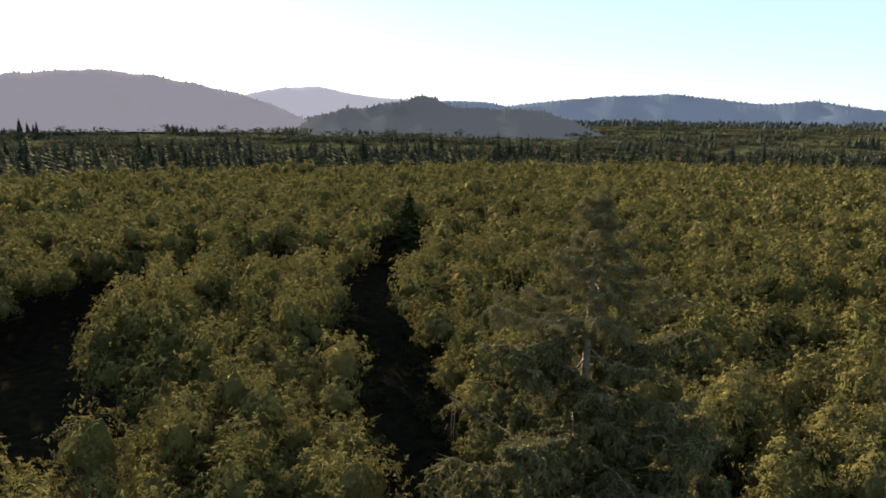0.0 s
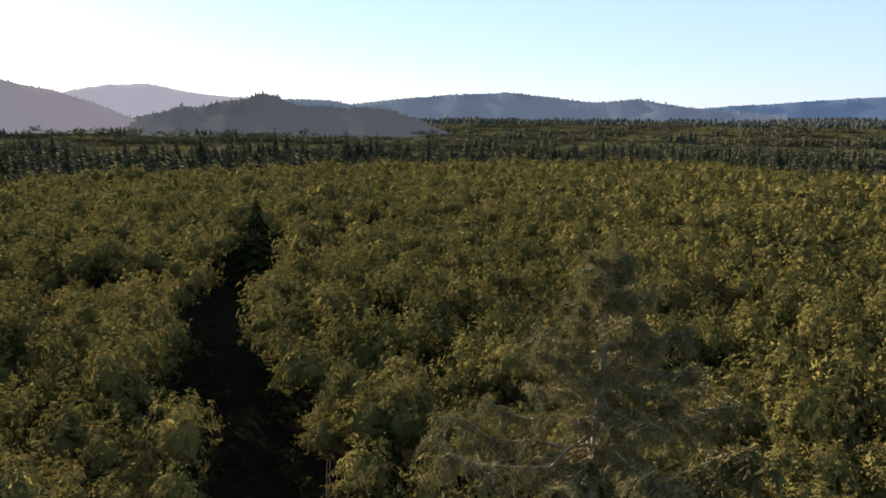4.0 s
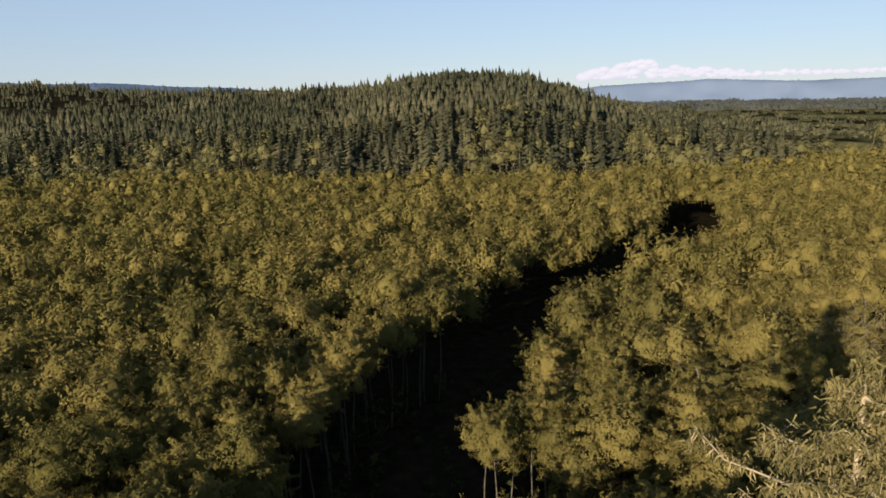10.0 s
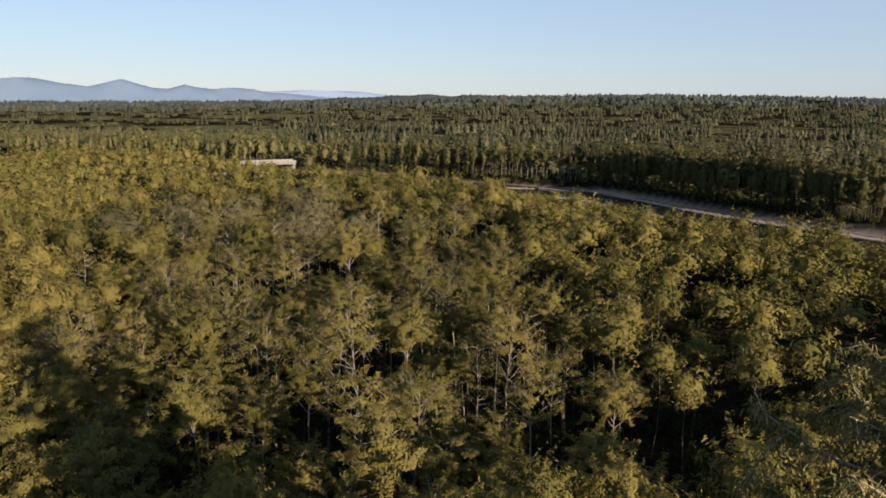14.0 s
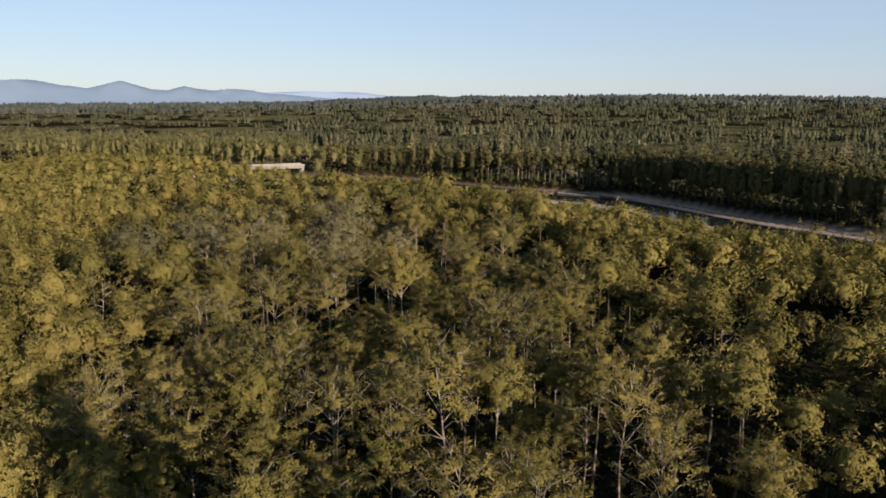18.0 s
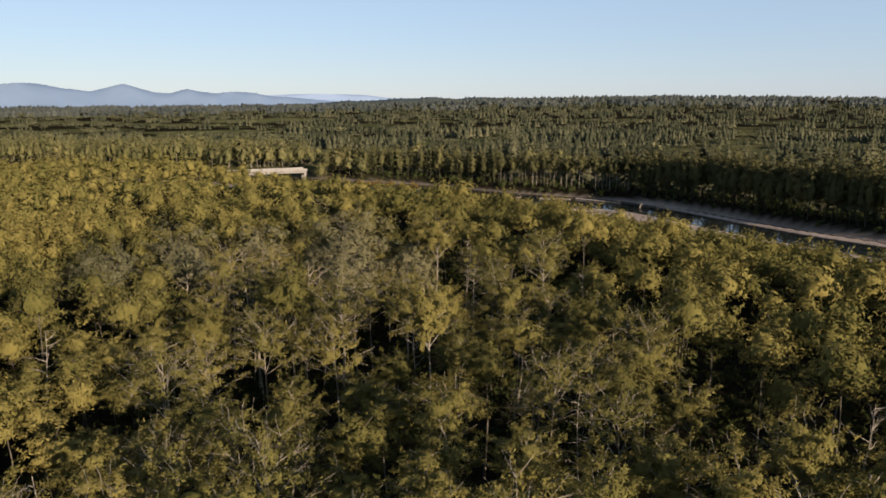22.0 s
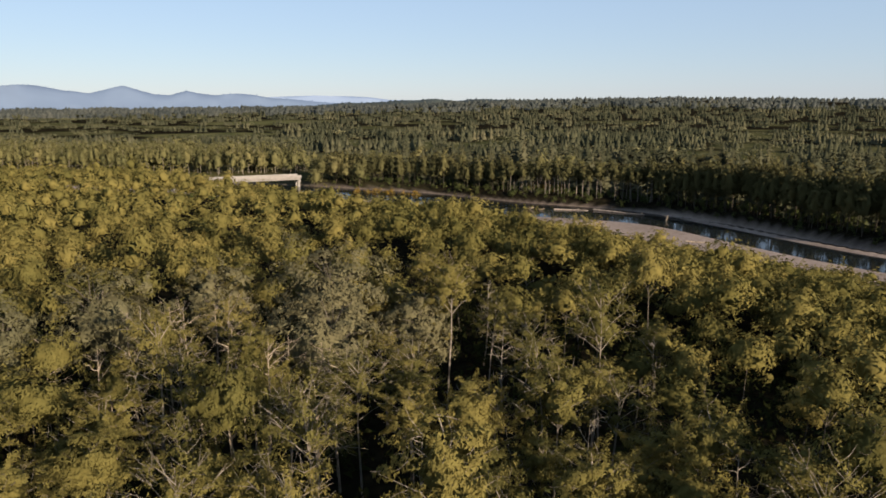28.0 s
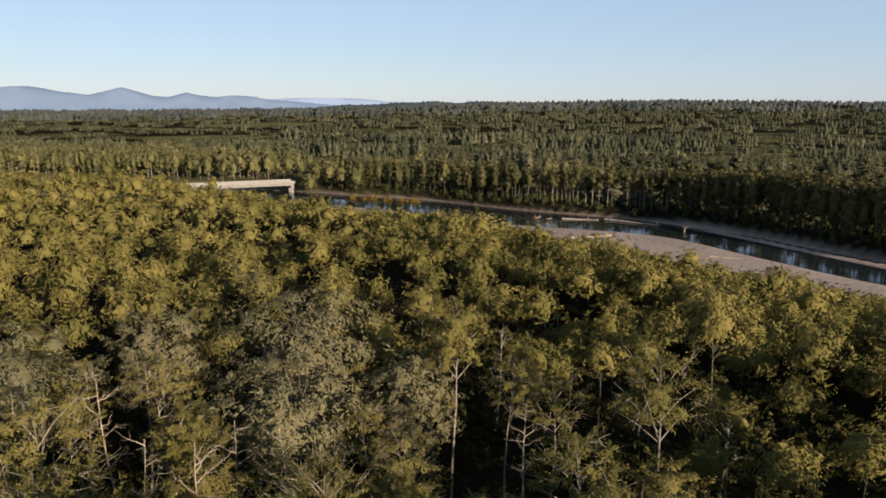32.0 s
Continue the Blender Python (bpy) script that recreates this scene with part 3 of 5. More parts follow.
DEAD = [(-0.2, 113.8, 15.2), (-5.9, 128.5, 14.5), (-8.8, 135, 13.6), (-3, 118, 13.5), (-7, 113, 13), (-10, 119, 13.5), (-12.5, 110, 13), (-1.5, 124, 13.2), (3.5, 108, 12.5), (-15, 122, 13), (6, 112, 12.6), (-4, 133, 13.4), (3, 121, 12.6), (-12.5, 132, 13.5), (-16.5, 145, 13.8), (6.5, 121, 12), (-20, 128, 13)]
GREY = [(10.2, 98.5, 11.8), (30, 88, 12), (-22, 70, 13.4), (16, 72, 12.8), (-16, 92, 13.3), (-28, 100, 13), (36, 62, 12.6), (-20, 48, 13), (14, 142, 12.5), (31, 137, 12), (44, 150, 11.5), (25, 118, 12), (22, 96, 12), (40, 112, 11.5), (12, 50, 12.5), (-5, 62, 13), (-32, 62, 13)]



def smooth(e0, e1, v):
    t = np.clip((v - e0) / (e1 - e0), 0, 1)
    return t * t * (3 - 2 * t)


def waves(x, y, s, seed=0.0):
    """Gentle, repeatable unevenness between about -1 and 1."""
    return (np.sin(x / s + seed) * np.cos(y / s * 1.13 - seed) + 0.5 * np.sin(x / s * 2.3 + y / s * 1.7 + seed * 2) + 0.3 * np.cos(x / s * 4.1 - y / s * 3.7 + seed)) / 1.8


def hills(x, y):
    """The wooded hills round the valley: azimuth, distance, breadth in degrees, depth in metres, height."""
    r = np.hypot(x, y)
    a = np.degrees(np.arctan2(x, y)) % 360
    z = np.zeros(np.shape(x))
    for az_, dist, wide, deep, high in HILLS:
        da = (a - az_ + 180) % 360 - 180
        z = z + high * np.exp(-(da / wide) ** 2) * np.exp(-((r - dist) / deep) ** 2)
    return z * (1 + 0.06 * waves(x, y, 90.0, 1.0))


def land(x, y):
    """Height of the ground."""
    x, y = np.asarray(x, float), np.asarray(y, float)
    s = side_of(x, y, RIVER)                   # metres beyond the river's middle line
    near_bank = smooth(-135, -48, s)           # the terrace falls to the gravel bar
    z = -7.2 * near_bank
    wide = 9.5 + 9.5 * smooth(258, 310, y)     # the pool widens upstream; below it a bar lies along the far bank
    bed = 2.6 * np.exp(-(np.abs(s + 3.0 - 1.5 * smooth(258, 310, y)) / wide) ** 4)
    bed = bed + 1.5 * np.exp(-((s - 12.5) / 2.2) ** 4) * (1 - smooth(250, 285, y))
    far_bank = smooth(13, 19, s) * 3.0
    z = np.where(s > -60, z - bed + far_bank, z)
    r = np.hypot(x, y)
    rise = 22.0 * smooth(600, 3600, r)       # the plain climbs gently with distance
    z = z + rise + hills(x, y) + waves(x, y, 37.0) * 0.5 * smooth(30, 120, r) * (1 - near_bank)
    return z


def inside(x, y, poly):
    x, y = np.asarray(x, float), np.asarray(y, float)
    c = np.zeros(x.shape, bool)
    n = len(poly)
    for i in range(n):
        (x1, y1), (x2, y2) = poly[i], poly[(i + 1) % n]
        if y1 == y2:
            continue
        c ^= ((y1 > y) != (y2 > y)) & (x < (x2 - x1) * (y - y1) / (y2 - y1) + x1)
    return c


def young(x, y):
    """Where the plain is open or newly planted: above zero."""
    return waves(x, y, 74.0, 8.0) + 0.45 * waves(x, y, 29.0, 4.0) + 0.08 - 0.08 * hills(x, y)


def build_ground():
    radii = np.r_[0.0, np.geomspace(2.0, 4950, 175)]
    k = 400
    ang = np.arange(k) * 2 * np.pi / k
    cx, cy = 128.0, 275.0
    x = cx + radii[1:, None] * np.sin(ang)[None]
    y = cy + radii[1:, None] * np.cos(ang)[None]
    x, y = np.r_[cx, x.ravel()], np.r_[cy, y.ravel()]
    z = land(x, y)
    i = 1 + np.arange(len(radii) - 2)[:, None] * k
    j = np.arange(k)[None]
    q = np.stack([i + j, i + (j + 1) % k, i + k + (j + 1) % k, i + k + j], -1).reshape(-1, 4)[:, ::-1]
    t = np.stack([np.zeros(k, int), 1 + np.arange(k), 1 + (np.arange(k) + 1) % k], 1)[:, ::-1]
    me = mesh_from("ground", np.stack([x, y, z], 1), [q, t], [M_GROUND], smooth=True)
    s = side_of(x, y, RIVER)
    g = smooth(-48, -40, s + 4 * waves(x, y, 11.0)) * (1 - smooth(13.5, 16, s)) * (np.hypot(x - 120, y - 260) < 420)
    at = me.attributes.new("gravel", "FLOAT", "POINT")
    at.data.foreach_set("value", g.astype(np.float32))
    f = np.zeros(len(x))
    for fx, fy, fr in FIELDS:
        f = np.maximum(f, 1 - smooth(0.85, 1.0, np.hypot((x - fx) / 1.6, y - fy) / fr))
    f = np.maximum(f, 0.75 * smooth(0.0, 0.4, young(x, y)) * smooth(380, 520, np.hypot(x, y)))
    at = me.attributes.new("field", "FLOAT", "POINT")
    at.data.foreach_set("value", f.astype(np.float32))
    tagged(new("ground", me), "forest floor with tree shade in its near-black colour, pale gravel bars and distant grass fields", "ground", kind="structure")


build_ground()


def build_water():
    line = np.asarray(RIVER)
    d = np.gradient(line, axis=0)
    d /= np.linalg.norm(d, axis=1)[:, None]
    nrm = np.stack([d[:, 1], -d[:, 0]], 1)
    rows = [line + nrm * w for w in (-20, -6, 8, 24)]
    v = np.concatenate([np.c_[r_, np.full(len(r_), RIVER_Z)] for r_ in rows])
    k = len(line)
    q = []
    for a in range(3):
        i = np.arange(k - 1) + a * k
        q.append(np.stack([i, i + 1, i + k + 1, i + k], 1)[:, ::-1])
    tagged(new("water", mesh_from("water", v, [np.concatenate(q)], [M_WATER], smooth=True)), "dark calm river between gravel bars", "river", kind="structure")


build_water()


RIDGE_A = [(150, 60), (156.2, 100), (159.6, 108), (163.2, 110), (165.4, 102), (168.5, 86), (171.7, 68), (174.2, 45), (176.8, 17), (179.4, -11)]
RIDGE_B = [(174.1, -14), (177.7, 30), (180.3, 45), (183.9, 54), (185.7, 64), (186.6, 58), (188.9, 51), (189.8, 46), (192.9, 48), (195.6, 40), (197.8, 24), (200.0, 4), (202.0, -10)]
RIDGE_C = [(170.0, 56), (170.9, 78), (172.6, 91), (174.7, 109), (177.7, 115), (179.5, 101), (181.2, 88), (183.5, 82), (184.8, 79), (186.6, 56)]


def ridge(name, dist, deep, crest, mat, label, rough=3.0, base=-8.0):
    """A far range of hills as one curved body; crest: azimuth and height of its tops and saddles."""
    ca, ch = np.array(crest, float).T
    k = int((ca[-1] - ca[0]) / 0.08)
    a = np.linspace(ca[0], ca[-1], k)
    h = np.interp(a, ca, ch) - base
    ker = np.hanning(9)
    h = np.convolve(np.pad(h, 4, "edge"), ker / ker.sum(), "valid")
    r = np.random.default_rng(int(dist))
    ease = np.hanning(31)
    ease /= ease.sum()
    fine = np.abs(r.normal(size=k)) ** 1.5 * rough * 0.45
    slow = np.convolve(np.pad(np.interp(a, np.linspace(ca[0], ca[-1], 40), r.normal(size=40)), 15, "edge"), ease, "valid") * rough * 0.7
    h = h + slow
    rows = []
    for f, hf in ((-1, 0.0), (-0.8, 0.2), (-0.6, 0.36), (-0.4, 0.62), (-0.2, 0.86), (0, 1.0), (0.4, 0.7), (1, 0)):
        bump = np.interp(a + f * 9, np.linspace(ca[0] - 10, ca[-1] + 10, 70), r.normal(size=70))
        bump = np.convolve(np.pad(bump, 15, "edge"), ease, "valid")
        rr = dist + f * deep + 0.12 * deep * bump * (hf > 0)
        rows.append(np.stack([rr * np.sin(np.radians(a)), rr * np.cos(np.radians(a)), base + hf * h * (1 + 0.05 * bump * (0 < hf < 1)) + fine * (hf == 1)], 1))
    v = np.concatenate(rows)
    q = []
    for i in range(len(rows) - 1):
        j = np.arange(k - 1) + i * k
        q.append(np.stack([j, j + 1, j + k + 1, j + k], 1)[:, ::-1])
    tagged(new(name, mesh_from(name, v, [np.concatenate(q)], [mat], smooth=True)), label, "hills", kind="structure")


ridge("backdrop_mountains", 4620, 200, [(318, 60), (324, 120), (328, 135), (332, 146), (336, 132), (341, 130), (345, 136), (347.8, 144), (348.8, 154), (349.8, 152), (351.5, 123), (353.1, 109), (355.3, 150), (356.3, 126), (357.4, 104), (358.4, 101), (359.6, 127), (360.4, 112), (361.6, 99), (363.2, 110), (364.3, 105), (365.6, 84), (368, 66), (371, 50), (376, 20)], M_MOUNTAIN, "far mountain range, evening haze painted as its blue glow", 3.0)
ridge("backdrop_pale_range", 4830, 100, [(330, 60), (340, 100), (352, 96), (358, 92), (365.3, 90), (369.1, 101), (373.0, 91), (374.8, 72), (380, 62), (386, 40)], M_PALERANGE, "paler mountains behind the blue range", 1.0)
ridge("backdrop_dune_hill", 1500, 330, RIDGE_A, M_SUNHAZE, "smooth wooded hill with low sun haze in its glow", 3.0)
ridge("backdrop_saddle_hill", 2250, 300, RIDGE_C, M_PALEHAZE, "pale hill behind, haze painted into its glow", 2.0)
ridge("backdrop_middle_hill", 1250, 260, RIDGE_B, M_MIDHAZE, "wooded hill with haze-grey glow and ragged tree line", 5.0)
ridge("backdrop_south", 2700, 420, [(164, 60), (167, 82), (172, 84), (174, 104), (176.8, 124), (179, 112), (181, 96), (185.5, 92), (189, 84), (193, 72), (196, 86), (199.5, 102), (205, 112), (210, 93), (213, 86), (215.3, 94), (217, 80), (219, 64), (226, 40)], M_FARHILL, "wooded hills under the low sun, haze in their glow", 5.0)
ridge("backdrop_west", 3800, 420, [(210, 20), (218, 60), (225, 96), (230, 123), (235, 133), (242, 152), (246, 151), (250.7, 145), (253, 120), (255, 96), (259.7, 117), (263, 112), (269, 124), (274, 138), (277, 144), (279, 152), (281, 146), (287, 144), (295, 122), (304, 80), (312, 40)], M_FARRIDGE, "long wooded ridge on the skyline, blue haze in its glow", 3.5)
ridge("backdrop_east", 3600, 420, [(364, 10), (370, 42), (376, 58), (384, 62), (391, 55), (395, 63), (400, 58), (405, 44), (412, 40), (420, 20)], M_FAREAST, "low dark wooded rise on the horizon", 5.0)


def clouds():
    """A bank of small cumulus over the far mountains."""
    r = np.random.default_rng(5)
    bm = bmesh.new()
    for _ in range(240):
        f = r.random() ** 1.2
        crown_ = 78 * math.exp(-((f - 0.15) / 0.10) ** 2) + 30 * math.exp(-((f - 0.32) / 0.12) ** 2) + 14
        a = radians(322.5 + 25 * f)
        s = (17 + 20 * (1 - f) ** 2) * r.uniform(0.4, 1.1)
        m = Matrix.Translation((4780 * math.sin(a), 4780 * math.cos(a), 165 + s * 0.3 + crown_ * r.random())) @ Matrix.Diagonal((s * 1.5, s * 1.5, s * 0.8, 1))
        bmesh.ops.create_icosphere(bm, subdivisions=2, radius=1.0, matrix=m)
    for v in bm.verts:
        v.co += v.normal * 7 * noise.noise(v.co * 0.03)
    for f in bm.faces:
        f.smooth = True
    me = bpy.data.meshes.new("clouds")
    bm.to_mesh(me)
    bm.free()
    me.materials.append(M_CLOUD)
    tagged(new("backdrop_clouds", me), "low bank of white cumulus over the mountains", "cloud", kind="structure")


clouds()


# ---------------------------------------------------------------- woods
def jittered(x0, x1, y0, y1, step, r, loose=0.42):
    xs, ys = np.meshgrid(np.arange(x0, x1, step), np.arange(y0, y1, step))
    xs = xs + (np.arange(ys.shape[0]) % 2)[:, None] * step / 2
    p = np.stack([xs.ravel(), ys.ravel()], 1)
    return p + r.uniform(-loose, loose, p.shape) * step


def spots_at(p, r, lo, hi, sink=0.0, stretch=(0.9, 1.12), scale=None, girth=1.0):
    k = len(p)
    scale = np.ones(k) if scale is None else scale
    s = r.uniform(lo, hi, k) * scale ** 0.35 * girth
    return np.c_[p[:, 0], p[:, 1], land(p[:, 0], p[:, 1]) - sink, s, r.uniform(0, 6.283, k), r.random(k), r.uniform(*stretch, k) * scale ** 0.65 / girth]


COTTONWOODS = ((9.5, 134.5, 18.3, 6.8, 0), (8.0, 124.5, 15.0, 6.2, 1), (-3.5, 141.5, 16.0, 4.6, 0), (-16, 137, 17.0, 6.2, 1), (-25, 133, 15.5, 5.6, 0), (19, 129, 13.5, 4.4, 1))
p = jittered(-275, 300, -315, 370, 3.15, rng, 0.44)
keep = inside(p[:, 0], p[:, 1], STAND) & (side_of(p[:, 0], p[:, 1], RIVER) < -52)
for line, half in OPENINGS:
    keep &= away(p[:, 0], p[:, 1], line) > half + 0.9 + waves(p[:, 0], p[:, 1], 5.0) * 1.2
keep &= np.hypot(p[:, 0] - SPRUCE_XY[0], p[:, 1] - SPRUCE_XY[1]) > 4.0
for cx_, cy_, ch_, cr_, _ in COTTONWOODS:
    keep &= np.hypot(p[:, 0] - cx_ + 1.5, p[:, 1] - cy_ + 1.0) > cr_ * 1.1
for cx_, cy_, _ in DEAD + GREY:
    keep &= np.hypot(p[:, 0] - cx_, p[:, 1] - cy_) > 1.5
for cx_, cy_, cr_ in CLEARINGS:
    keep &= np.hypot(p[:, 0] - cx_, p[:, 1] - cy_) > cr_
wild = smooth(-25, 15, p[:, 0] + 0.12 * p[:, 1] + 12) * smooth(5, 30, p[:, 1])      # the older, looser wood towards the river
loose = wild * (1 - smooth(-140, -100, side_of(p[:, 0], p[:, 1], RIVER)))
thick = waves(p[:, 0], p[:, 1], 4.1, 2.0) + 0.7 * waves(p[:, 0], p[:, 1], 9.3, 5.0) + rng.normal(size=len(p)) * 0.35     # trees stand in clumps
keep &= thick > -0.85 + loose * (0.15 + 0.45 * smooth(8, 35, p[:, 0]))
room = 1.0 + 3.3 * loose                                  # old trees stand further apart
for k in np.flatnonzero(keep & (loose > 0.15)):
    near_ = np.hypot(p[:k, 0] - p[k, 0], p[:k, 1] - p[k, 1]) < room[k]
    keep[k] = not (near_ & keep[:k]).any()
p, wild = p[keep], wild[keep]
girths = 0.88 + 0.12 * wild
# Tree detail follows distance from the camera's flight (D) and turning place (W).
D = away(p[:, 0], p[:, 1], NEAR_VIEW_LINE)
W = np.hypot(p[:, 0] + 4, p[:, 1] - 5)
# crowns lowered in this strip to open the camera's view of the bridge
sight_low = 1 - 0.13 * smooth(170, 220, p[:, 1]) * (1 - smooth(310, 345, p[:, 1])) * smooth(-25, 0, p[:, 0]) * (1 - smooth(45, 75, p[:, 0]))
bank = sight_low - (0.22 + 0.24 * smooth(20, 85, p[:, 0])) * smooth(-126, -52, side_of(p[:, 0], p[:, 1], RIVER))                 # lower growth along the bank, tuned to fit the camera's view
# bearing from a camera position; heights cut to fit the canopy outline from there
view_bearing = np.degrees(np.arctan2(p[:, 0] + 9, p[:, 1] - 30))
bank = bank - ((0.09 * smooth(-3, 7, view_bearing) + 0.13 * smooth(19, 27, view_bearing)) * (1 - smooth(32, 40, view_bearing)) + 0.07) * smooth(150, 260, np.hypot(p[:, 0] + 9, p[:, 1] - 30)) * (p[:, 1] > 100)
# the last factor lifts north-west crowns to fit the camera's view
tall = np.maximum(bank, 0.25) * (1 + (0.05 + 0.06 * wild) * rng.normal(size=len(p)) + 0.06 * waves(p[:, 0], p[:, 1], 4.6, 1.0)) * (1 + 0.07 * smooth(230, 320, p[:, 1]) * (1 - smooth(5, 45, p[:, 0])))
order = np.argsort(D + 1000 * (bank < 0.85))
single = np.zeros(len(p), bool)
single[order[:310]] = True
bearing = np.degrees(np.arctan2(p[:, 0] + 8, p[:, 1])) % 360
behind = (np.abs(bearing - 100) < 34) & (np.hypot(p[:, 0] + 8, p[:, 1]) > 85)
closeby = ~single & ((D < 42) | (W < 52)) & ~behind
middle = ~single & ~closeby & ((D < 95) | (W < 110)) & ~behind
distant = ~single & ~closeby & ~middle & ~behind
further = distant & (np.hypot(p[:, 0] + 5, p[:, 1] - 20) > 190)
distant &= ~further
behind &= ~single

ALDERS = []
for k in range(7):                                        # close crowns of the plantation
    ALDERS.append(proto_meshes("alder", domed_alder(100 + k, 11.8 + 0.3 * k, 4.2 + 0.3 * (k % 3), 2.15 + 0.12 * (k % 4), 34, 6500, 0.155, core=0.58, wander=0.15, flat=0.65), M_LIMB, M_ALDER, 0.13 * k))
for k in range(6):                                        # older trees in loose tiers, their pale limbs showing
    ALDERS.append(proto_meshes("old_alder", domed_alder(120 + k, 11.6 + 0.5 * k, 4.5 + 0.4 * (k % 3), 2.3 + 0.15 * (k % 3), 30, 3600 if k in (2, 5) else 6500, 0.155, core=0 if k in (2, 5) else 0.36, flat=0.42, wander=0.20, sprig=0.4, limb=1.1, twigs=3 if k in (2, 5) else 1), M_BARK, M_ALDER, 0.16 * k))
old_ = rng.random(len(p)) < 0.85 * wild
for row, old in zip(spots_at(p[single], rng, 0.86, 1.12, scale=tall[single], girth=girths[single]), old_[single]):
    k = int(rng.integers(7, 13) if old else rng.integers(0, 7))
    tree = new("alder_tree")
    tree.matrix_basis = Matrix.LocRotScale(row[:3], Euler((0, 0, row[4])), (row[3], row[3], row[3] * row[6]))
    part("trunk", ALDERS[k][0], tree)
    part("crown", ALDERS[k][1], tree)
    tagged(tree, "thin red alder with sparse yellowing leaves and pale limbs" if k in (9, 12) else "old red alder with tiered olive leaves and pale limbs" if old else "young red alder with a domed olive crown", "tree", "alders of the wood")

near_protos = [domed_alder(200 + k, 11.6 + 0.35 * k, 4.3, 2.2 + 0.1 * (k % 4), 26, 1450, 0.25, True, 0.60, limb=0 if k < 4 else 0.9, flat=0.65 if k < 4 else 0.45, wander=0.15 if k < 4 else 0.2, twigs=0 if k < 5 else 1) for k in range(7)]
mid_protos = [domed_alder(300 + k, 11.6 + 0.35 * k, 4.2, 2.15, 17, 360, 0.42, False, 0.60, wander=0.15, fine=0) for k in range(6)]
dist_protos = [domed_alder(320 + k, 11.6 + 0.35 * k, 4.5, 2.15, 12, 130, 0.58, False, 0.66, sprig=0.15, wander=0.10, fine=0) for k in range(6)]
far_protos = [domed_alder(400 + k, 11.6 + 0.35 * k, 4.3, 2.1, 8, 46, 0.85, False, 0.68, sprig=0.12, wander=0.08, fine=0) for k in range(6)]
back_protos = [domed_alder(420 + k, 11.6 + 0.35 * k, 4.3, 2.1, 7, 44, 0.85, False, 0.6, sprig=0.15, fine=0) for k in range(4)]
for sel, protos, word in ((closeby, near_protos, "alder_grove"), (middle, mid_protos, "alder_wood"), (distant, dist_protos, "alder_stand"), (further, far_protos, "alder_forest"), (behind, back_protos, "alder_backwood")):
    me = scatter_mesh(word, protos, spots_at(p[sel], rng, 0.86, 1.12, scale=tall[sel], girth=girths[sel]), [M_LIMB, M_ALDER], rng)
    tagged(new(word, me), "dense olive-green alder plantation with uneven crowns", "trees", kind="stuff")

# brush added under the trees and in the tracks; its near-black colour stands in for shade
q_ = jittered(-62, 75, -115, 190, 2.7, rng, 0.48)
path_ = np.min([away(q_[:, 0], q_[:, 1], line) - half for line, half in OPENINGS], axis=0)
ok_ = ((away(q_[:, 0], q_[:, 1], NEAR_VIEW_LINE) < 62) | (away(q_[:, 0], q_[:, 1], TRACK_SOUTH) < 9)) & (np.hypot(q_[:, 0] - SPRUCE_XY[0], q_[:, 1] - SPRUCE_XY[1]) > 3)
ok_ &= rng.random(len(q_)) < np.where(path_ > 0, 0.75, 0.6)
q_, path_ = q_[ok_], path_[ok_]
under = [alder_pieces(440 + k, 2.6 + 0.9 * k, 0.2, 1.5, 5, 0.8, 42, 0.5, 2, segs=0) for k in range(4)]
tagged(new("undergrowth", scatter_mesh("undergrowth", under, spots_at(q_, rng, 0.7, 1.25, scale=np.where(path_ > 0, 1.0, 0.4)), [M_BARK, M_SHADELEAF], rng)), "near-black brush, shade in its colour, on the forest floor", "shrubs", kind="stuff")

# willows and shrubs along the bank
q_ = jittered(-60, 260, 60, 430, 3.4, rng)
s_ = side_of(q_[:, 0], q_[:, 1], RIVER)
sel = ((s_ > -60) & (s_ < -46 + 3 * waves(q_[:, 0], q_[:, 1], 9.0))) | ((s_ > 15) & (s_ < 33))
sel &= (rng.random(len(q_)) < 0.8) & (np.hypot(q_[:, 0] - 40, q_[:, 1] - 441) > 12)
shrubs = [alder_pieces(450 + k, 2.6 + 0.4 * k, 0.3, 1.6, 5, 0.8, 70, 0.5, 3, segs=0) for k in range(4)]
tagged(new("bank_willows", scatter_mesh("bank_willows", shrubs, spots_at(q_[sel], rng, 0.6, 1.15), [M_BARK, M_WILLOW], rng)), "low grey-green willow scrub on the river bank", "shrubs", kind="stuff")

# tall alders with bare pale stems along the far bank, and the row behind the bridge
BANKERS = []
for k in range(5):
    # k < 2: lit stems in pale bark; the rest take the shade-dark copy
    BANKERS.append(proto_meshes("bank_alder", domed_alder(470 + k, 13.6 + 0.4 * k, 7.0 if k < 2 else 12.0, 1.9 if k < 2 else 2.3, 14 if k < 2 else 22, 800, 0.42, True, 0.55, 1.0, limb=0), M_BARK if k < 2 else M_SHADEDBARK, M_BANKSHADE, 0.17 * k))
q_ = jittered(60, 330, 120, 440, 3.1, rng)
s_ = side_of(q_[:, 0], q_[:, 1], RIVER)
q_ = q_[(s_ > 17 + 3 * smooth(280, 320, q_[:, 1])) & (s_ < 34) & (q_[:, 1] > 160)]
q_ = q_[np.argsort(side_of(q_[:, 0], q_[:, 1], RIVER))][:300]
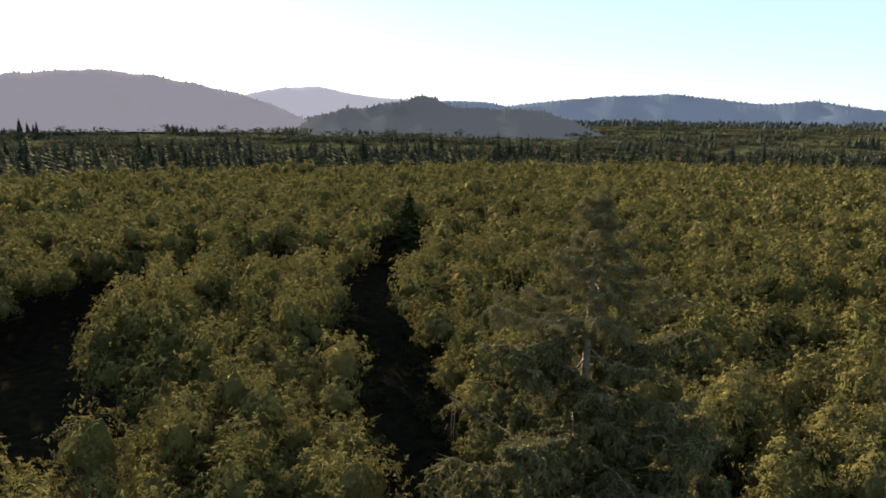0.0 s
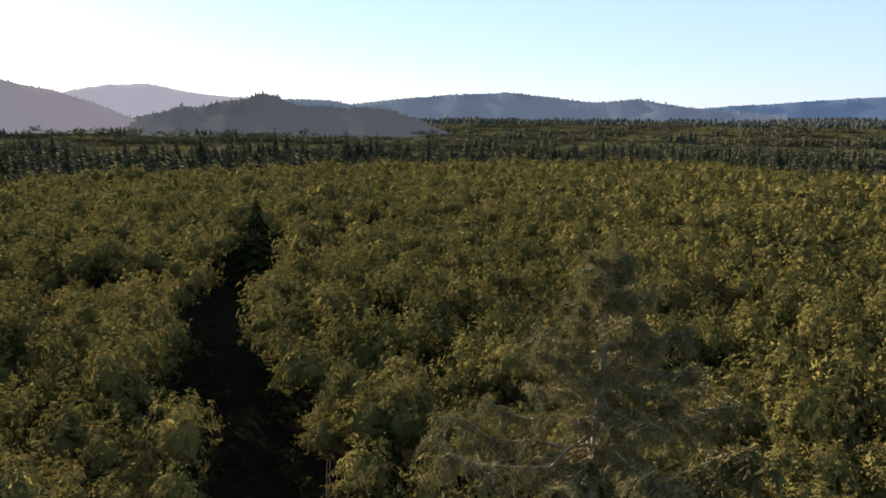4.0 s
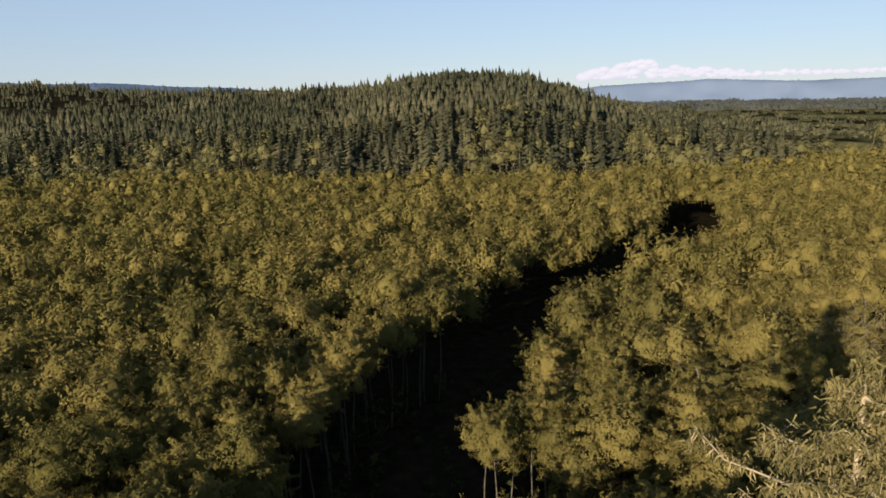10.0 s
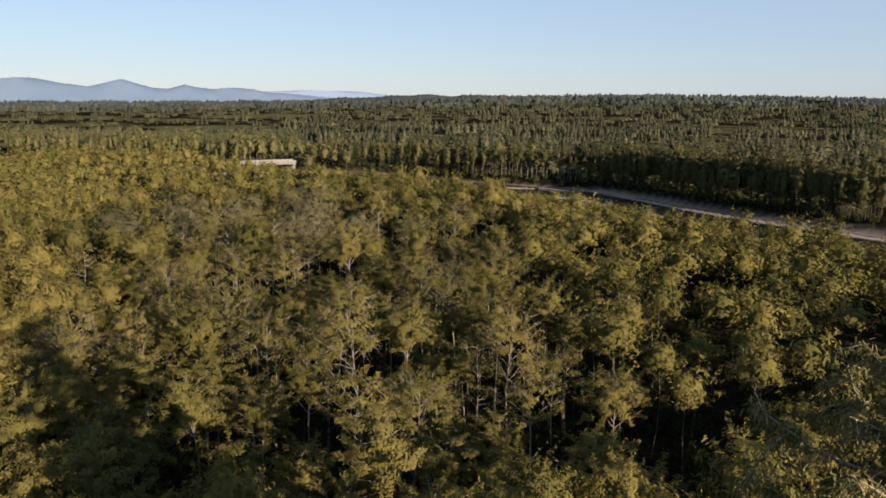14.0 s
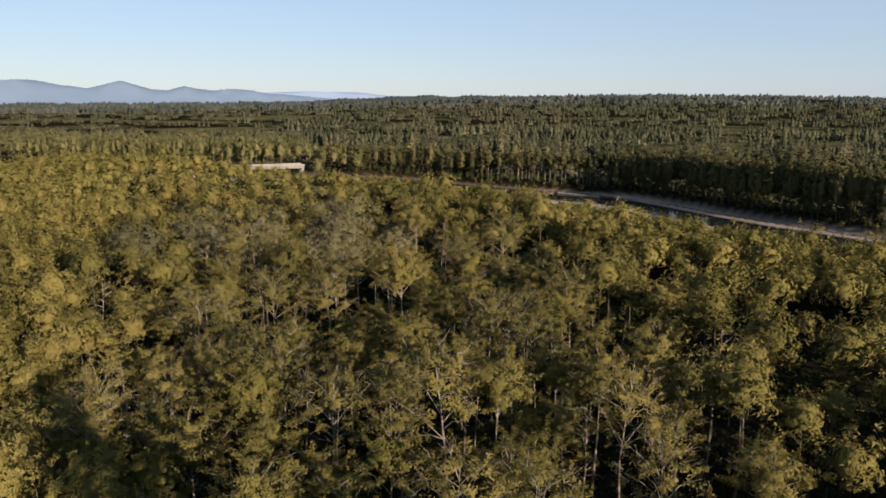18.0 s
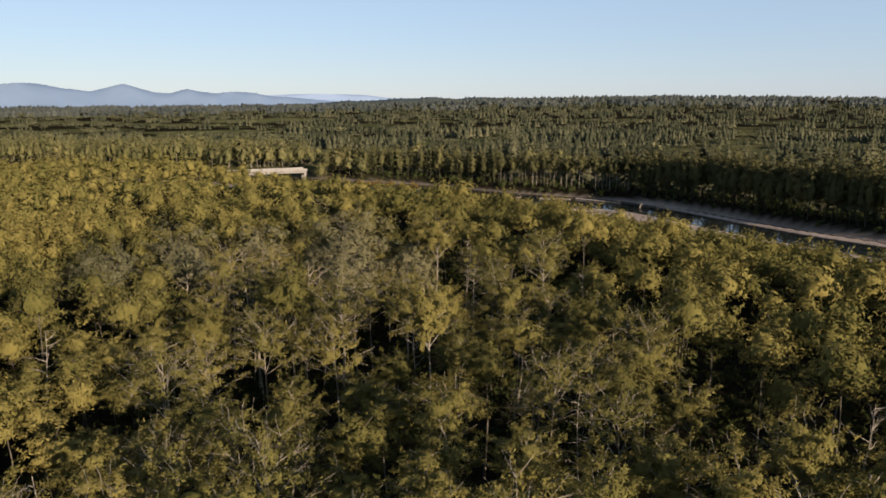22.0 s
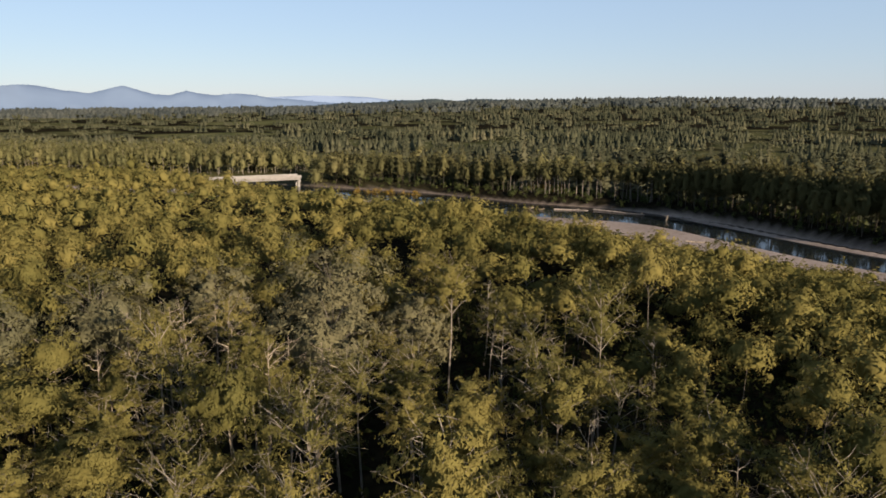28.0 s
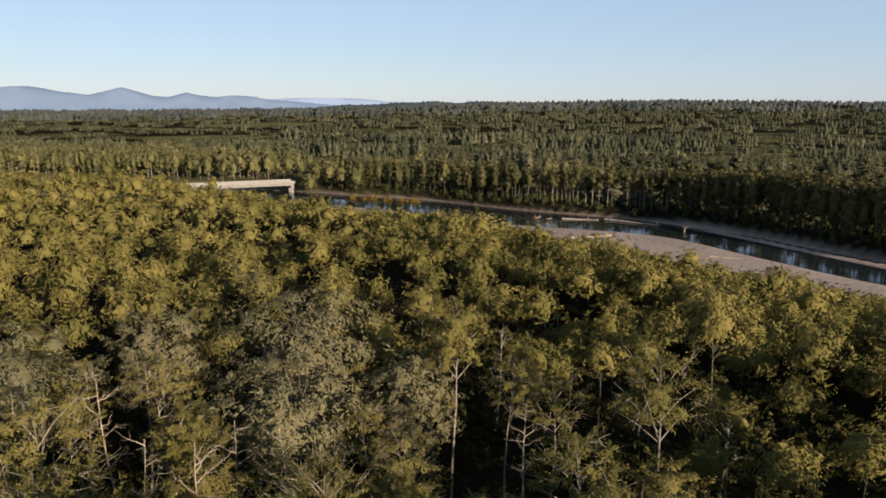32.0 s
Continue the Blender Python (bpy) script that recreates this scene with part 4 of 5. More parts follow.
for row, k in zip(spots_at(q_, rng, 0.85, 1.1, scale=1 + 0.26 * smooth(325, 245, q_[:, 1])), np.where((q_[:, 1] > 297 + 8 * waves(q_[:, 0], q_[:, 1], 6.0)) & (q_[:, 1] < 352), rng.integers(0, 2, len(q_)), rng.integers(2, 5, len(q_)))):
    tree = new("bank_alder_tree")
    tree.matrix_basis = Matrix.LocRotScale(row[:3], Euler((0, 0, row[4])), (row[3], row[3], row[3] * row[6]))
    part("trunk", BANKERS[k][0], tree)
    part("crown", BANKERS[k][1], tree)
    tagged(tree, "tall slender alder with long pale stem on the far bank" if k < 2 else "tall alder, shade in leaf and bark colour, leafy to the ground, on the far bank", "tree", "alders on the far bank")

# full-crowned trees round the far end of the bridge
ENDTREES = [proto_meshes("bridge_end", domed_alder(480 + k, 12.5 + 1.2 * k, 11.0 + k, 3.4 + 0.3 * k, 34, 1100, 0.5, True, 0.6, 0.7, 0.16, limb=0), M_DARKBARK, M_LEAFY, 0.2 * k + 0.1) for k in range(3)]
for k, (x, y) in enumerate(((55, 433), (60, 437), (66, 430), (71, 424), (64, 442), (76, 416), (58, 446))):
    tree = new("riverside_tree")
    tree.matrix_basis = pose(x, y, float(land(x, y)), 0, 0, 50 * k)
    part("trunk", ENDTREES[k % 3][0], tree)
    part("crown", ENDTREES[k % 3][1], tree)
    tagged(tree, "full-crowned olive broadleaf tree beside the bridge end", "tree", "trees by the bridge")

# the row of tall broadleaf trees across the river, beyond the bridge
q_ = jittered(-200, 60, 480, 700, 5.0, rng)
s_ = side_of(q_[:, 0], q_[:, 1], RIVER)
q_ = q_[(s_ > 20) & (s_ < 62)]
row_protos = [domed_alder(490 + k, 15.0 + 0.8 * k, (15.5, 15.0, 12.0, 14.5)[k], 3.2, 18, 170, 0.85, True, 0.6, 0.9, limb=0, fine=0) for k in range(4)]
tagged(new("broadleaf_row", scatter_mesh("broadleaf_row", row_protos, spots_at(q_, rng, 0.68, 1.12), [M_BARK, M_LEAFY], rng)), "row of tall broadleaf trees with pale stems across the river", "trees", kind="stuff")

# conifers and leafy trees on the flanks of the stand, over the plain and the hills
p = np.concatenate([jittered(-620, 620, -620, 760, 10.8, rng, 0.48), jittered(-1000, 1000, -1000, 1000, 19.0, rng, 0.48), jittered(-2100, 2100, -2100, 2100, 33.0, rng, 0.48)])
ring_ = np.repeat([0, 1, 2], [len(jittered(*box_, np.random.default_rng(1))) for box_ in ((-620, 620, -620, 760, 10.8), (-1000, 1000, -1000, 1000, 19.0), (-2100, 2100, -2100, 2100, 33.0))])
r_ = np.hypot(p[:, 0], p[:, 1])
a_ = np.degrees(np.arctan2(p[:, 0], p[:, 1])) % 360
s_ = side_of(p[:, 0], p[:, 1], RIVER)
keep = ((ring_ == 0) & (r_ < 560)) | ((ring_ == 1) & (r_ >= 560) & (r_ < 980)) | ((ring_ == 2) & (r_ >= 980) & (r_ < 2100))
keep &= ~inside(p[:, 0], p[:, 1], STAND) & ((s_ > 32) | (s_ < -62)) & (r_ > 120)
for fx, fy, fr in FIELDS:
    keep &= np.hypot((p[:, 0] - fx) / 1.6, p[:, 1] - fy) > fr
keep &= ~((a_ > 62) & (a_ < 145) & (r_ > 330)) & ~((s_ < -62) & (p[:, 0] > -135) & (p[:, 1] > 200)) & ~((s_ < -62) & (p[:, 0] > 40) & (p[:, 1] > -100))
mixed = waves(p[:, 0], p[:, 1], 46.0, 3.0) + 0.5 * waves(p[:, 0], p[:, 1], 17.0, 5.0) + rng.normal(size=len(p)) * 0.3
mixed = mixed - 0.16 * ((a_ > 6) & (a_ < 75)) + 0.34 * (a_ > 325) - 0.02 * hills(p[:, 0], p[:, 1]) + ((a_ > 145) & (a_ < 262)) * np.where(r_ > 540, 0.75, -0.6 * (a_ < 240))
open_ = young(p[:, 0], p[:, 1])
fresh = (open_ > 0.12) & (s_ > 70) | (open_ > 0.05) & (r_ > 560)                   # low young growth
keep &= rng.random(len(p)) > 0.08 + 0.35 * fresh
leafy = (mixed > 0.22) | ((s_ > 30) & (s_ < 95) & (p[:, 1] > 400) & (p[:, 0] < 20)) | fresh & (mixed > -0.35)
leafy |= (a_ > 268) & (a_ < 300) & (mixed > 0.12) & (r_ < 700)
tallc = np.clip(0.74 + 0.24 * waves(p[:, 0], p[:, 1], 60.0, 9.0) + rng.normal(size=len(p)) * 0.14, 0.35, 1.25)
tallc = np.where(fresh, tallc * 0.42, tallc)
tallc = np.where((a_ > 150) & (a_ < 255) & (r_ < 900), tallc * np.where(r_ < 540, 0.9, 0.72), tallc)
tallc = np.where((a_ > 255) & (a_ < 335) & (r_ < 600), tallc * 1.12, tallc)
tallc = np.where((r_ > 420) & ((a_ < 80) | (a_ > 322)), tallc * 0.82, tallc)
tallc = np.where(r_ > 980, tallc * 0.85, tallc)
tallc = np.where((s_ > 30) & (s_ < 95) & (p[:, 1] > 400) & (p[:, 0] < 20), 0.95, tallc)
spr_near = [conifer_pieces(500 + k, 15 + 1.8 * k, 6.0 + 0.7 * (k % 3), 10, 9, 4, droop=0.45, ragged=0.5) for k in range(6)]
spr_far = [spires(520 + k, 6, 13.0, 17.0, 4.2) for k in range(5)]
big_leafy = [domed_alder(540 + k, 13 + k, 8.5, 3.7, 13, 100, 1.0, True, 0.6, 0.8, limb=0, fine=0) for k in range(4)]
far_leafy = [alder_pieces(560 + k, 12 + k, 3.0, 9.5, 1, 4.2, 44, 2.8, 5, segs=0, tops=4) for k in range(4)]
front = r_ < 560
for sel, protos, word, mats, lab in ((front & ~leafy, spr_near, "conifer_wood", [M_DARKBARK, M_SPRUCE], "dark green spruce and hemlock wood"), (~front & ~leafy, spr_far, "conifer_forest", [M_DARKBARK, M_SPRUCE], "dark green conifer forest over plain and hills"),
                                     (front & leafy, big_leafy, "leafy_wood", [M_BARK, M_LEAFY], "olive broadleaf trees among the conifers"), (~front & leafy, far_leafy, "leafy_forest", [M_BARK, M_HAZELEAF], "yellow-green broadleaf woods in the distance")):
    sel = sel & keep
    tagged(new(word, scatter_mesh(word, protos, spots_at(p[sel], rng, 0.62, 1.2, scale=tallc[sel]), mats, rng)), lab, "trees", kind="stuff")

# the far woods: tight groups of tops, wider apart with distance
k = 3400
rr = 1900 * (3550 / 1900) ** rng.random(k)
aa = radians(145) + radians(280) * rng.random(k)
p = np.stack([rr * np.sin(aa), rr * np.cos(aa)], 1)
clump = [spires(580 + j, 5, 24.0, 13.0, 8.5) for j in range(4)]
me = scatter_mesh("far_woods", clump, spots_at(p, rng, 0.8, 1.3), [M_DARKBARK, M_HAZEWOOD], rng)
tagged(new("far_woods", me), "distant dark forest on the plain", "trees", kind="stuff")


# ---------------------------------------------------------------- single trees
def hanging(r, centres, size, wide=0.42, down=1.0, tri=False):
    """Drooping sprays: narrow kites that hang and lean outwards."""
    n = len(centres)
    t = unit(r.normal(size=(n, 3)) * [0.6, 0.6, 0.35] - [0, 0, 0.75 * down])
    b = unit(np.cross(t, r.normal(size=(n, 3))))
    s = size * r.uniform(0.6, 1.5, (n, 1))
    if tri:
        v = np.stack([centres + b * s * wide * 0.5, centres - b * s * wide * 0.5, centres + t * s * 1.4], 1)
        return v.reshape(-1, 3), np.arange(3 * n).reshape(-1, 3)
    v = np.stack([centres, centres + t * s * 0.5 + b * s * wide * 0.5, centres + t * s * 1.25, centres + t * s * 0.5 - b * s * wide * 0.5], 1)
    return v.reshape(-1, 3), np.arange(4 * n).reshape(-1, 4)


def mossy_spruce(x, y, top):
    r = np.random.default_rng(31)
    tree = new("mossy_spruce_tree")
    tree.matrix_basis = pose(x, y, float(land(x, y)))
    z = np.linspace(0, top - 0.25, 14)
    stem = np.stack([0.25 * np.sin(z / 9), 0.2 * np.cos(z / 7) - 0.2, z], 1)
    rad = 0.46 * (1 - z / top) ** 0.75 + 0.012
    v, q = tube(stem, rad, 10)
    part("trunk", mesh_from("spruce_trunk", v, [q], [M_LICHEN], smooth=True), tree, "lichen-covered grey trunk")
    leaf_c, mid_c, low_c, moss_c, twigs = [], [], [], [], []
    zz, i = 9.0, 0
    while zz < top - 0.1:
        f = (zz - 9.0) / (top - 9.0)
        for j in range(3 if f > 0.6 else 4):
            a = i * 1.1 + j * (2.09 if f > 0.6 else 1.571) + r.uniform(-0.5, 0.5)
            reach = (9.4 * (1 - f) ** 0.72 + 0.12) * r.choice([0.55, 0.8, 1.0, 1.25])
            d = np.array([math.cos(a), math.sin(a), 0])
            across = np.array([-d[1], d[0], 0])
            c = np.array([np.interp(zz, z, stem[:, 0]), np.interp(zz, z, stem[:, 1]), zz])
            u = np.linspace(0, 1, 6)
            lift = -0.12 if f > 0.9 else -0.30
            sag = lift * reach * u + 0.36 * reach * u ** 2.4
            sway = r.normal() * 0.15 * reach
            line = c + d * (u * reach)[:, None] + np.array([0, 0, 1.0]) * sag[:, None] + across * (sway * u ** 2)[:, None]
            line[1:-1] += r.normal(size=(4, 3)) * 0.035 * reach
            v, q = tube(line, np.linspace(0.046, 0.008, 6) * (0.5 + 0.13 * reach), 5)
            part("limb", mesh_from("spruce_limb", v, [q], [M_LICHEN], smooth=True), tree)
            for _ in range(int((5 + 9 * reach) * (0.3 if r.random() < 0.15 else 1))):
                w = r.uniform(0.2, 1.0)
                s = np.array([np.interp(w, u, line[:, b]) for b in range(3)])
                out = across * r.choice([-1, 1]) * r.uniform(0.1, 1.0) * (0.25 + 0.16 * reach) + d * r.uniform(0.0, 0.3) * (0.3 + 0.1 * reach)
                drop = r.uniform(0.15, 0.75) * (0.45 + 0.12 * reach)
                k = int((22 + 42 * (drop + np.linalg.norm(out))) * (1.4 if f > 0.75 else 0.85 if f > 0.5 else 0.34))
                g = r.uniform(0, 1, k)[:, None]
                tassel = s + out * np.minimum(1, 1.6 * g) + np.array([0, 0, -1.0]) * drop * g ** 1.6
                (leaf_c if f > 0.75 else mid_c if f > 0.5 else low_c).append(tassel + r.normal(size=(k, 3)) * 0.055)
                twigs.append(tube([s, s + out * 0.8 - [0, 0, drop * 0.35], s + out - [0, 0, drop]], [0.014, 0.010, 0.004], 3))
            k = int(60 * reach)
            w = r.uniform(0.08, 0.95, k)
            pts = np.stack([np.interp(w, u, line[:, b]) for b in range(3)], 1)
            moss_c.append(pts + r.normal(size=pts.shape) * 0.06)
        zz += 0.50 if f < 0.75 else 0.34
        i += 1
    k = 1300                                # the leader, clad in short sprays
    down = r.uniform(0, 1, k) ** 0.7 * 1.7
    leaf_c.append(np.stack([r.normal(size=k) * (0.05 + 0.17 * down), r.normal(size=k) * (0.05 + 0.17 * down), top + 0.25 - down], 1) + [stem[-1, 0], stem[-1, 1], 0.0])
    pts = np.concatenate(leaf_c)
    v, q = hanging(r, pts, 0.085, 0.26, tri=True)
    part("needles", mesh_from("spruce_needles", v, [q], [M_MOSSY], tint=r.random(len(v) // 3).repeat(3) * 0.8), tree, "golden olive drooping needle sprays")
    va, qa = hanging(r, np.concatenate(low_c), 0.32, 0.46, tri=True)
    vb, qb = hanging(r, np.concatenate(mid_c), 0.20, 0.40, tri=True)
    v, q = np.concatenate([va, vb]), np.concatenate([qa, qb + len(va)])
    part("lower_needles", mesh_from("lower_needles", v, [q], [M_MOSSY], tint=r.random(len(v) // 3).repeat(3) * 0.8), tree)
    v, q = merge(twigs)
    tagged(part("twig_mass", mesh_from("spruce_twigs", v, [q], [M_LICHEN]), tree), "thin lichen-covered twigs", kind="stuff")
    pts = np.concatenate(moss_c)
    v, q = hanging(r, pts, 0.12, 0.16, 1.6)
    part("moss", mesh_from("hanging_moss", v, [q], [M_HANGMOSS]), tree, "pale yellow hanging moss")
    tagged(tree, "tall old spruce draped in pale moss and lichen", "tree")


mossy_spruce(*SPRUCE_XY, 32.5)


def broad_tree(name, x, y, h, rad, seed, mat, bark, label, branches=34, per=60, size=0.30, base=0.3, sparse=0.0, spread=0.55):
    """A wide crown on forked limbs, each limb its own part."""
    r = np.random.default_rng(seed)
    tree = new(name)
    tree.matrix_basis = pose(x, y, float(land(x, y)), 0, 0, float(r.uniform(0, 360)))
    z = np.linspace(0, h * 0.8, 7)
    stem = np.stack([0.3 * np.sin(z / h * 4 + seed), 0.3 * np.cos(z / h * 3 + seed) - 0.3, z], 1)
    v, q = tube(stem, np.linspace(0.30, 0.06, 7) * h / 16, 8)
    part("trunk", mesh_from("broad_trunk", v, [q], [bark], smooth=True), tree)
    cloud = []
    for k in range(branches):
        f = (k + r.random()) / branches
        z0 = h * (base + 0.5 * f)
        a = k * 2.399 + r.uniform(-0.4, 0.4)
        tilt = r.uniform(0.25, 1.45) * (1 - 0.3 * f)
        reach = rad * r.uniform(0.75, 1.1) * (0.72 if base < 0.3 else 1)
        e = np.array([math.cos(a) * math.sin(tilt) * reach, math.sin(a) * math.sin(tilt) * reach, min(z0 + math.cos(tilt) * reach * 1.0, h) + r.uniform(-0.6, 0.4)])
        s = np.array([np.interp(z0, z, stem[:, 0]), np.interp(z0, z, stem[:, 1]), z0])
        m_ = (s + e) / 2 + np.array([0, 0, 0.12 * reach]) + r.normal(size=3) * 0.25
        v, q = tube([s, m_, e], [0.10 * h / 16, 0.06, 0.012], 5)
        part("limb", mesh_from("broad_limb", v, [q], [bark], smooth=True), tree)
        n = int(per * (1 - sparse))
        u = r.uniform(0.4, 1.12, n)[:, None]
        cloud.append((1 - u) ** 2 * s + 2 * u * (1 - u) * m_ + u ** 2 * e + r.normal(size=(n, 3)) * spread)
    if per and base < 0.3:
        pieces = domed_alder(seed, h, h * 0.72, rad * 1.0, 64, per * branches, size, False, 0.5, 0.7, 0.15, 0.25)
        part("crown", leaf_mesh("broad_crown", pieces, 1, mat, r.random()), tree)
    elif per:
        ends = [c[:: max(1, len(c) // 2)].mean(0) for c in cloud]
        pieces, _ = lobed_crown(r, h, h * base, rad, 0, rad * 0.28, per * branches, size, 0, 0.8, ends)
        v1, f1, _, n1 = pieces[0]
        part("crown", mesh_from("broad_crown", v1, [f1], [mat], tint=np.full(len(v1), r.random()), normals=n1), tree)
    tagged(tree, label, "tree")
    return tree


for k, (x, y, h, rad, grey) in enumerate(COTTONWOODS):
    broad_tree("cottonwood_tree", x, y, h, rad, 700 + k, M_COTTON, M_LIMB, "large grey-green cottonwood with a broad rounded crown" if not grey else "large cottonwood with thinning grey-brown leaves", 44, 230 if not grey else 180, 0.29, 0.28)


def dead_tree(x, y, h, seed, label, spread=1.0, mat=None):
    """A bare standing tree: stem, crooked limbs, twigs."""
    r = np.random.default_rng(seed)
    tree = new("dead_alder_tree")
    tree.matrix_basis = pose(x, y, float(land(x, y)), r.uniform(-4, 4), r.uniform(-4, 4), r.uniform(0, 360))
    z = np.linspace(0, h, 8)
    stem = np.stack([0.2 * np.sin(z / 2.5 + seed), 0.2 * np.cos(z / 3 + seed), z], 1)
    mat = mat or M_DEAD
    v, q = tube(stem, np.linspace(0.125, 0.022, 8), 6)
    part("trunk", mesh_from("dead_stem", v, [q], [mat], smooth=True), tree)
    for k in range(14):
        z0 = h * (0.45 + 0.52 * (k + r.random()) / 14)
        a = r.uniform(0, 6.283)
        reach = spread * r.uniform(0.8, 2.2) * (1.15 - 0.5 * z0 / h)
        s = np.array([np.interp(z0, z, stem[:, 0]), np.interp(z0, z, stem[:, 1]), z0])
        d = np.array([math.cos(a), math.sin(a), r.uniform(0.1, 0.8)])
        pts = [s + d * reach * t + r.normal(size=3) * 0.08 * (t > 0) for t in (0, 0.35, 0.7, 1.0)]
        pieces = [tube(pts, [0.05, 0.035, 0.022, 0.008], 4)]
        for t in (1, 2, 2, 3):
            d2 = unit(d + r.normal(size=3) * 0.6)
            pieces.append(tube([pts[t], pts[t] + d2 * reach * 0.3, pts[t] + d2 * reach * 0.5 + r.normal(size=3) * 0.06], [0.02, 0.012, 0.005], 3))
        v, q = merge(pieces)
        part("limb", mesh_from("dead_limb", v, [q], [mat], smooth=True), tree)
    tagged(tree, label, "dead tree", "bare standing alders")


r_ = np.random.default_rng(77)
for k, (x, y, h) in enumerate(DEAD):
    dead_tree(x, y, h, 800 + k, "bare pale dead alder among leafy ones", 1.2)
for k, (x, y, h) in enumerate(GREY):
    dead_tree(x, y, h, 830 + k, "grey leafless alder with broken limbs", 1.0, M_BARK)
broad_tree("white_stemmed_alder_tree", 23.8, 51.8, 13.4, 2.3, 901, M_ALDER, M_DEAD, "alder with a bright pale stem and golden leaves", 18, 70, 0.27, 0.5)


def lone_conifer(x, y, h, rad, seed, label, mat=None, bark=None):
    r = np.random.default_rng(seed)
    tree = new("conifer_tree")
    tree.matrix_basis = pose(x, y, float(land(x, y)), 0, 0, float(r.uniform(0, 360)))
    stem, green = proto_meshes("conifer", conifer_pieces(seed, h, rad, 34, 16, 7, 0.4, 0.04, 0.4), bark or M_DARKBARK, mat or M_SPRUCE, 0.1)
    part("trunk", stem, tree)
    part("crown", green, tree)
    tagged(tree, label, "tree")


# The first two wear the near-black leaf colour: their backlit shade is painted.
lone_conifer(-8, -139, 18.5, 6.0, 910, "broad spruce standing in the cleared track, backlit shade in its colour", M_SHADELEAF)
lone_conifer(-7.5, -37, 13.0, 3.6, 911, "small spruce at the edge of the track, backlit shade in its colour", M_SHADELEAF)
lone_conifer(0, -200, 17.0, 3.0, 912, "dark spruce rising above the alders")
lone_conifer(-284, 3, 27.0, 3.4, 913, "pale half-dead spruce at the edge of the stand", M_MOSSY, M_DEAD)
lone_conifer(-307, 19, 23.0, 3.6, 914, "dark spruce at the edge of the stand")
lone_conifer(-313, 81, 26.0, 3.6, 915, "dark spruce at the edge of the stand")
broad_tree("dark_snag_tree", -219, -224, 17.5, 3.0, 916, M_SPRUCE, M_DARKBARK, "dark ivy-clad snag above the alders", 16, 40, 0.7, 0.5)


# ---------------------------------------------------------------- the bridge
def box(x0, x1, y0, y1, z0, z1, bevel=0.0):
    bm = bmesh.new()
    bmesh.ops.create_cube(bm, size=1.0)
    for v in bm.verts:
        v.co = Vector(((x0 + x1) / 2 + v.co.x * (x1 - x0), (y0 + y1) / 2 + v.co.y * (y1 - y0), (z0 + z1) / 2 + v.co.z * (z1 - z0)))
    if bevel:
        bmesh.ops.bevel(bm, geom=bm.edges[:], offset=bevel, segments=2, affect="EDGES", profile=0.5)
    me = bpy.data.meshes.new("piece")
    bm.to_mesh(me)
    bm.free()
    return me


def with_mat(me, mat):
    me.materials.clear()
    me.materials.append(mat)
    return me


def bridge():
    b = new("road_bridge")
    b.matrix_basis = pose(47.0, 441.0, 0, 0, 0, 4.0)
    part("deck", with_mat(box(-64, 1.2, -5, 5, -3.0, -2.6, 0.05), M_CONCRETE), b, "pale concrete deck")
    for y_ in (-3.6, -1.2, 1.2, 3.6):
        part("girder", with_mat(box(-64, 1, y_ - 0.3, y_ + 0.3, -4.1, -3.004, 0.04), M_CONCRETE), b)
    for y_ in (-4.9, 4.9):
        part("parapet", with_mat(box(-64, 1.2, y_ - 0.15, y_ + 0.15, -2.596, -1.6, 0.04), M_CONCRETE), b, "pale concrete parapet")
    for x_ in (0, -42, -63):
        part("pier_cap", with_mat(box(x_ - 0.8, x_ + 0.8, -5, 5, -5.1, -4.104, 0.06), M_CONCRETE), b)
        for y_ in (-3.2, 3.2):
            part("pier", with_mat(box(x_ - 0.6, x_ + 0.6, y_ - 0.9, y_ + 0.9, -10.5, -5.104, 0.15), M_CONCRETE), b)
    tagged(b, "pale concrete girder road bridge over the river", "bridge")


bridge()



